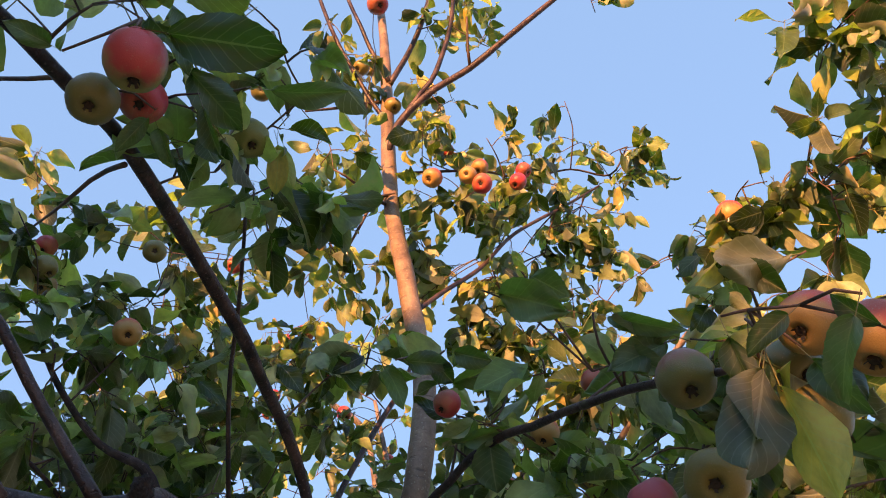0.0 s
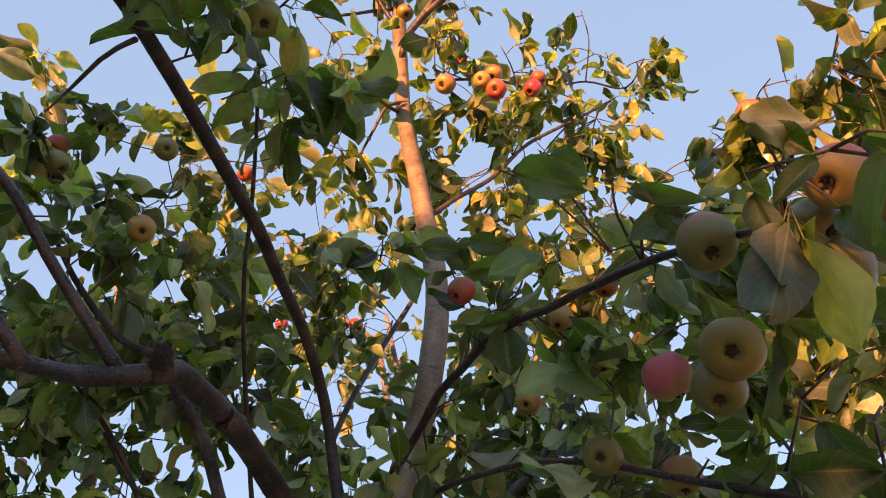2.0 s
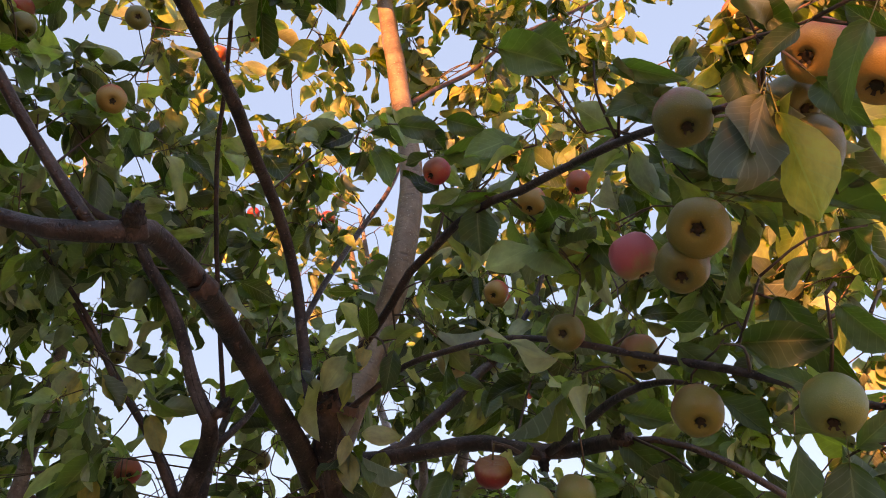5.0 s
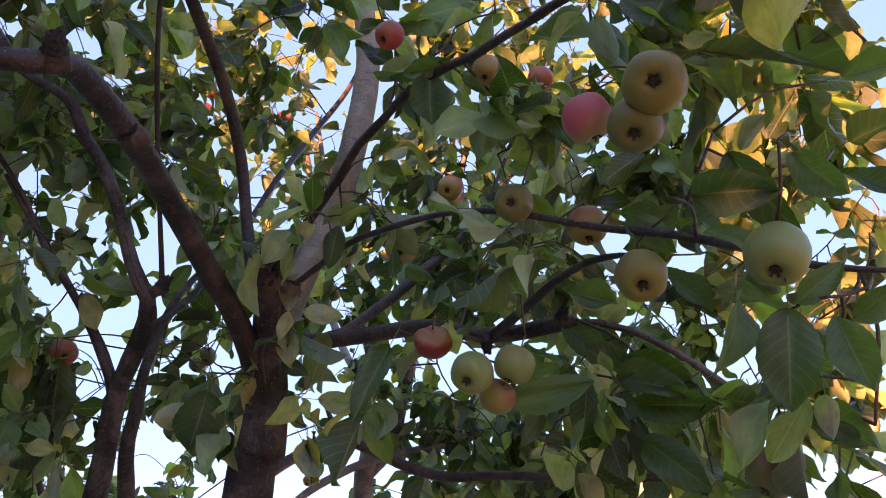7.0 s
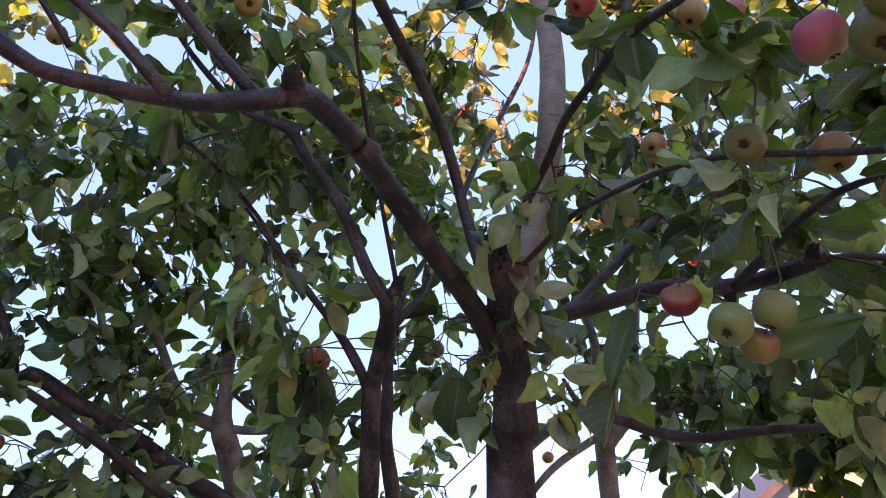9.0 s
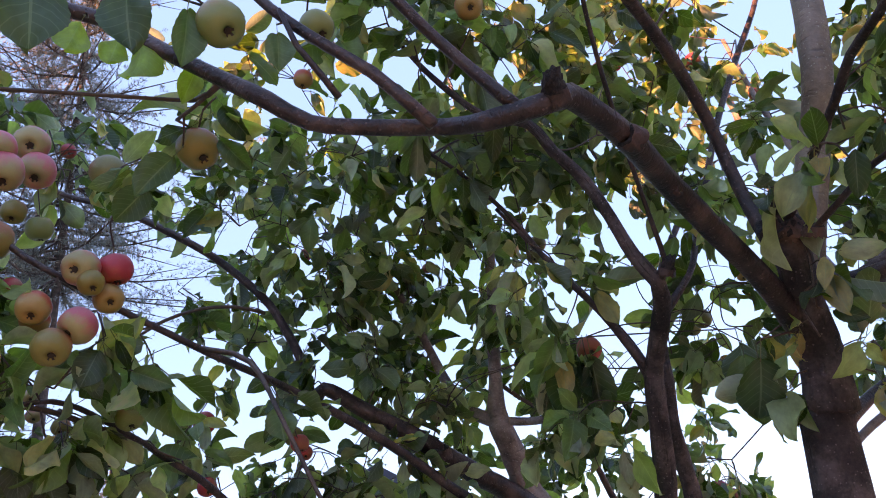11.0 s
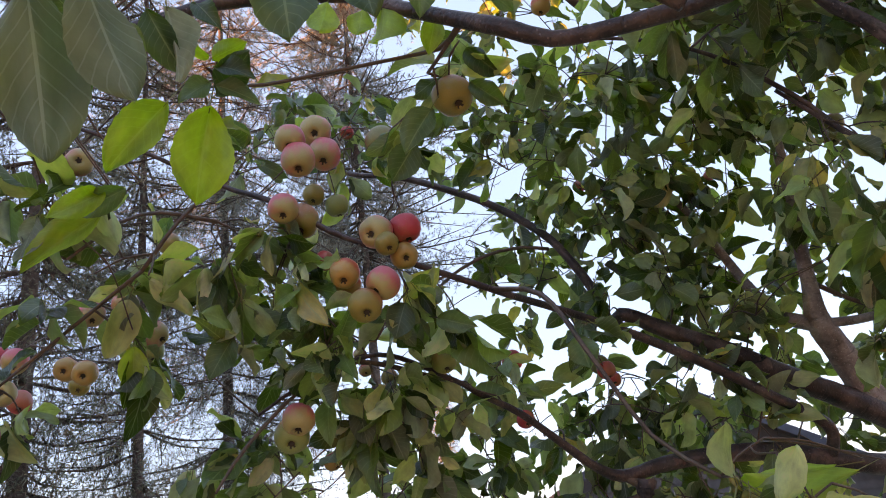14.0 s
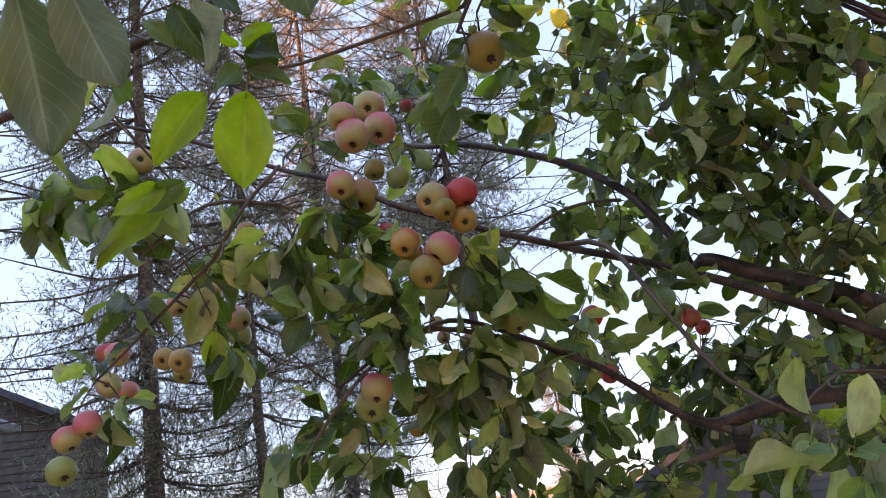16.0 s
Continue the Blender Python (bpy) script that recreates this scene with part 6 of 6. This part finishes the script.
big_leaves(tree_a, [((0.480, 0.780, 1.916), (0.440, 0.773, 1.938), (0.15, -0.99, -0.06), 0.50), ((0.484, 0.741, 1.856), (0.507, 0.708, 1.877), (-0.56, -0.67, -0.49), 0.50), ((0.529, 0.743, 1.845), (0.553, 0.711, 1.862), (-0.49, -0.66, -0.57), 0.60), ((0.461, 0.744, 1.996), (0.477, 0.729, 2.025), (-0.16, 0.84, 0.52), 0.55), ((0.449, 1.091, 1.824), (0.380, 1.061, 1.804), (0.39, -0.92, 0.02), 0.50), ((0.505, 0.818, 1.784), (0.547, 0.782, 1.760), (-0.47, -0.79, 0.38), 0.40), ((0.449, 0.587, 2.189), (0.368, 0.563, 2.153), (-0.37, 0.90, 0.23), 0.55), ((0.370, 0.692, 2.184), (0.303, 0.664, 2.185), (-0.37, 0.93, 0.07), 0.35), ((0.361, 0.697, 2.177), (0.304, 0.673, 2.142), (0.44, -0.90, -0.08), 0.50)])
big_leaves(tree_a, [((0.451, 0.605, 2.102), (0.471, 0.587, 2.061), (0.02, -0.91, 0.41), 0.60)])
big_leaves(tree_a, [((-0.081, 1.277, 1.896), (-0.099, 1.310, 1.812), (0.35, -0.84, -0.41), 0.78)])
# ==== end of plan

# ---- conifers, houses and a far tree beyond the orchard ----
needle, n, l, b = material("conifer needles")
rnd = own_random(n, l)
l.new(ramp(n, l, rnd, [(0.0, (0.08, 0.1, 0.065)), (0.6, (0.2, 0.22, 0.14)), (0.85, (0.28, 0.26, 0.17)), (1.0, (0.26, 0.17, 0.1))]), b.inputs["Base Color"])
b.inputs["Roughness"].default_value = 0.6
needle_blue, n, l, b = material("blue-green conifer needles")
rnd = own_random(n, l)
l.new(ramp(n, l, rnd, [(0.0, (0.13, 0.16, 0.13)), (0.7, (0.29, 0.32, 0.26)), (1.0, (0.34, 0.3, 0.21))]), b.inputs["Base Color"])
b.inputs["Roughness"].default_value = 0.6


dead_wood = bark_material("conifer bark", [(0.36, (0.04, 0.028, 0.022)), (0.5, (0.09, 0.062, 0.048)), (0.64, (0.17, 0.12, 0.09))], 0.3, 0.85, 0.8)


def conifer(x, y, height, spread, girth, mat, label, seed, low=0.8, whorls=44, thick=20):
    g = np.random.default_rng(seed)
    root = tagged(new("conifer"), label, "conifer", "conifers beyond the orchard")
    root.location = (x, y, 0)
    s = spline([(0, 0, -0.05, girth), (0.03, 0, height * 0.3, girth * 0.75), (0, 0.04, height * 0.7, girth * 0.4), (0, 0, height, 0.02)], 0.25)
    v, f, uv = tube(s, 12, 0.08, seed)
    part("trunk", mesh_of("trunk", v, f, [dead_wood], uvs=uv), root, "dark rough conifer trunk")
    bv, bf, base = [], [], 0
    nv = []
    for w in range(whorls):
        z = low + (height - low - 0.3) * (w / whorls) ** 1.35
        reach = spread * (1 - (z / height) ** 3) * (0.55 + 0.45 * min(1, max(0, (z - 3) / 3))) * g.uniform(0.7, 1.1) + 0.25
        for k in range(5):
            a = g.uniform(0, 2 * math.pi)
            out = np.array([math.cos(a), math.sin(a), 0.0])
            side = np.array([-math.sin(a), math.cos(a), 0.0])
            L = reach * g.uniform(0.6, 1.05)
            c = spline([(0, 0, z, 0.018), (*(out * L * 0.4 + (0, 0, 0)), 0.012), (*(out * L), 0.004)], 0.24)
            c[:, 2] = z - 0.22 * L * np.linspace(0, 1, len(c)) ** 1.3 + 0.12 * L * np.linspace(0, 1, len(c)) ** 3
            v, f, uv = tube(c, 3)
            bv.append(v); bf += [[i + base for i in q] for q in f]; base += len(v)
            for j in range(int(L * thick * (3.2 if z < 4.6 else 1.25))):
                u = g.uniform(0.15, 1.0)
                p = c[int(u * (len(c) - 1)), :3]
                d = out * g.uniform(0.1, 0.9) + side * g.uniform(-1, 1) + np.array([0, 0, g.uniform(-0.9, 0.7)])
                d /= np.linalg.norm(d)
                tl = g.uniform(0.15, 0.6 if z > 4.6 else 0.8)
                across = np.cross(d, (0.2, 0.1, 1)); across /= np.linalg.norm(across)
                up = np.cross(across, d)
                bv.append(np.array([p - across * 0.005, p + across * 0.005, p + d * tl])); bf.append([base, base + 1, base + 2]); base += 3
                m = int(tl * (64 if z > 4.6 else 18))
                q = p + d * (tl * g.uniform(0.1, 1, m))[:, None]
                th = g.uniform(0, 6.28, m)[:, None]
                e = d * 0.6 + across * np.cos(th) + up * np.sin(th)
                e = q + e / np.linalg.norm(e, axis=1)[:, None] * g.uniform(0.035, 0.08, m)[:, None]
                nv.append(np.stack([q - d * 0.006, q + d * 0.006, e], 1).reshape(-1, 3))
    nv = np.concatenate(nv)
    nf = np.arange(len(nv)).reshape(-1, 3)
    part("branch_growth", mesh_of("branches", np.concatenate(bv), bf, [dead_wood]), root, "thin dead and living side branches", "stuff")
    part("needle_growth", mesh_of("needles", nv, nf, [mat], smooth=False), root, "sparse olive and brown needles", "stuff")


# ==== far things
cream, n, l, b = material("cream painted boards")
co = n.new("ShaderNodeTexCoord")
tx = node(n, "ShaderNodeTexNoise", Scale=3.0, Detail=5.0)
l.new(co.outputs["Object"], tx.inputs["Vector"])
l.new(ramp(n, l, tx.outputs[0], [(0.3, (0.32, 0.32, 0.32)), (0.7, (0.42, 0.42, 0.42))]), b.inputs["Base Color"])
b.inputs["Roughness"].default_value = 0.7
brown_wall, n, l, b = material("brown painted boards")
co = n.new("ShaderNodeTexCoord")
tx = node(n, "ShaderNodeTexNoise", Scale=4.0, Detail=5.0)
l.new(co.outputs["Object"], tx.inputs["Vector"])
l.new(ramp(n, l, tx.outputs[0], [(0.3, (0.08, 0.065, 0.06)), (0.7, (0.13, 0.105, 0.1))]), b.inputs["Base Color"])
b.inputs["Roughness"].default_value = 0.75
roofing, n, l, b = material("dark slate-blue roofing")
co = n.new("ShaderNodeTexCoord")
tx = node(n, "ShaderNodeTexNoise", Scale=6.0, Detail=5.0)
l.new(co.outputs["Object"], tx.inputs["Vector"])
l.new(ramp(n, l, tx.outputs[0], [(0.3, (0.03, 0.035, 0.055)), (0.7, (0.07, 0.075, 0.1))]), b.inputs["Base Color"])
b.inputs["Roughness"].default_value = 0.5


def slab(bm, corners, thick):
    """A flat plate through four corners, thickened downwards."""
    up = [bm.verts.new(c) for c in corners]
    lo = [bm.verts.new((c[0], c[1], c[2] - thick)) for c in corners]
    bm.faces.new(up)
    bm.faces.new(lo[::-1])
    for i in range(4):
        bm.faces.new((up[i], lo[i], lo[(i + 1) % 4], up[(i + 1) % 4]))


def from_bm(bm, name, mat):
    bmesh.ops.recalc_face_normals(bm, faces=bm.faces)
    me = bpy.data.meshes.new(name)
    bm.to_mesh(me)
    bm.free()
    me.materials.append(mat)
    return me


def house(x, y, turn, half, depth, eave, apex, wall_mat, label):
    """A gabled house: its gable wall, clad in lapped boards, lies on the local x axis."""
    root = tagged(new("house"), label, "house", "houses beyond the orchard")
    root.matrix_basis = pose(x, y, 0, 0, 0, turn)
    bm = bmesh.new()
    z = 0.0
    while z < apex - 0.05:
        top = min(z + 0.16, apex)
        w0 = half if z < eave else half * (apex - z) / (apex - eave)
        w1 = half if top < eave else half * (apex - top) / (apex - eave)
        vs = [bm.verts.new(c) for c in ((-w0, -0.025, z), (w0, -0.025, z), (w1, 0.0, top), (-w1, 0.0, top))]
        bk = [bm.verts.new((v.co.x, 0.12, v.co.z)) for v in vs]
        bm.faces.new(vs)
        bm.faces.new(bk[::-1])
        for i in range(4):
            bm.faces.new((vs[i], bk[i], bk[(i + 1) % 4], vs[(i + 1) % 4]))
        z += 0.16
    part("gable_wall", from_bm(bm, "gable_wall", wall_mat), root, "gable wall clad in lapped boards", "stuff")
    for sgn in (-1, 1):
        bm = bmesh.new()
        slab(bm, [(sgn * half, 0.12, eave), (sgn * half, depth, eave), (sgn * (half - 0.15), depth, eave), (sgn * (half - 0.15), 0.12, eave)], eave)
        part("side_wall", from_bm(bm, "side_wall", wall_mat), root)
        slope = (apex - eave) / half
        bm = bmesh.new()
        e = half + 0.12
        slab(bm, [(sgn * e, -0.35, apex + 0.12 - e * slope), (0, -0.35, apex + 0.12), (0, depth + 0.3, apex + 0.12), (sgn * e, depth + 0.3, apex + 0.12 - e * slope)], 0.1)
        part("roof", from_bm(bm, "roof", roofing), root, "dark slate-blue pitched roof")
        bm = bmesh.new()
        slab(bm, [(sgn * e, -0.38, apex + 0.14 - e * slope), (0, -0.38, apex + 0.14), (0, -0.352, apex + 0.14), (sgn * e, -0.352, apex + 0.14 - e * slope)], 0.16)
        part("fascia", from_bm(bm, "fascia", roofing), root)


house(5.1, 13.9, 0, 3.5, 8, 1.75, 4.4, cream, "house with a cream boarded gable in the evening sun")
house(-8.73, 12.74, 46.5, 4.2, 6, 0.95, 3.23, brown_wall, "low shed with a dark slate-blue roof")
house(-18.0, -3.2, 90, 5.2, 9, 4.2, 6.9, brown_wall, "house with brown walls and a dark roof")
conifer(-7.85, 1.42, 12.5, 3.4, 0.1, needle, "tall sparse conifer with a dark trunk and brown inner twigs", 21, thick=11, whorls=40)
conifer(-8.9, 2.75, 12.0, 2.8, 0.07, needle, "slim conifer with a thin dark trunk", 22, thick=10, whorls=36)
conifer(-10.9, 4.6, 14.0, 4.6, 0.1, needle_blue, "blue-green conifer with sparse needles", 23, thick=11, whorls=44)
conifer(-8.4, 5.6, 12.5, 3.4, 0.08, needle_blue, "slender grey-green conifer with a high crown", 26, low=5.2, thick=11, whorls=34)
# the far broad-leaved tree, built with the conifer shape
conifer(-19.9, 15.4, 6.0, 1.2, 0.1, needle_blue, "small grey-green far tree, built as a conifer", 24, whorls=20)
# ==== end of far things

# unseen sunny side: added trees break up the low light, added houses block it
for bx, by, top, dense, s in ((-3.6, -2.6, 3.8, 6, 11), (-1.4, -3.3, 3.35, 16, 12)):
    shade_tree = tree("unseen apple tree with a round leafy crown, added for dappled shade")
    g = np.random.default_rng(s)
    limb(shade_tree, "trunk", [(bx, by, -0.05, 0.07), (bx + 0.03, by, 0.6, 0.055), (bx, by + 0.05, 1.3, 0.05), (bx + 0.05, by, 2.4, 0.03), (bx, by, top - 0.2, 0.01)])
    cl = []
    for k in range(44):
        a, rr, z = g.uniform(0, 6.28), 1.35 * math.sqrt(g.uniform(0.02, 1)), g.uniform(1.1, top - 0.25)
        cl.append((bx + rr * math.cos(a), by + rr * math.sin(a), z, g.uniform(0.3, 0.45), dense))
    # extra leaf clumps set in the sun's way to dapple the orchard
    if s == 12:
        for k in range(26):
            cl.append((bx + g.uniform(-0.1, 0.5), by + g.uniform(0.2, 0.7), g.uniform(2.5, 3.02), g.uniform(0.12, 0.2), 4))
    foliage(shade_tree, cl, 1.55)
    grow(shade_tree, (0, 0, 1.7))
# unseen sun blockers: low house shades the orchard, tall one the conifers
house(-3.5, -6.84, 65, 3.0, 10, 3.5, 5.05, cream, "unseen low house, cream boards and dark roof, added to block the sun")
house(-15.2, -12.0, 155, 5.0, 8, 10.6, 13.4, cream, "unseen tall cream house with a dark pitched roof, added to shade the conifers")

for owner in (tree_a, tree_b, tree_c, tree_d, tree_e):
    grow(owner, (0.1, 0.6, 1.9))
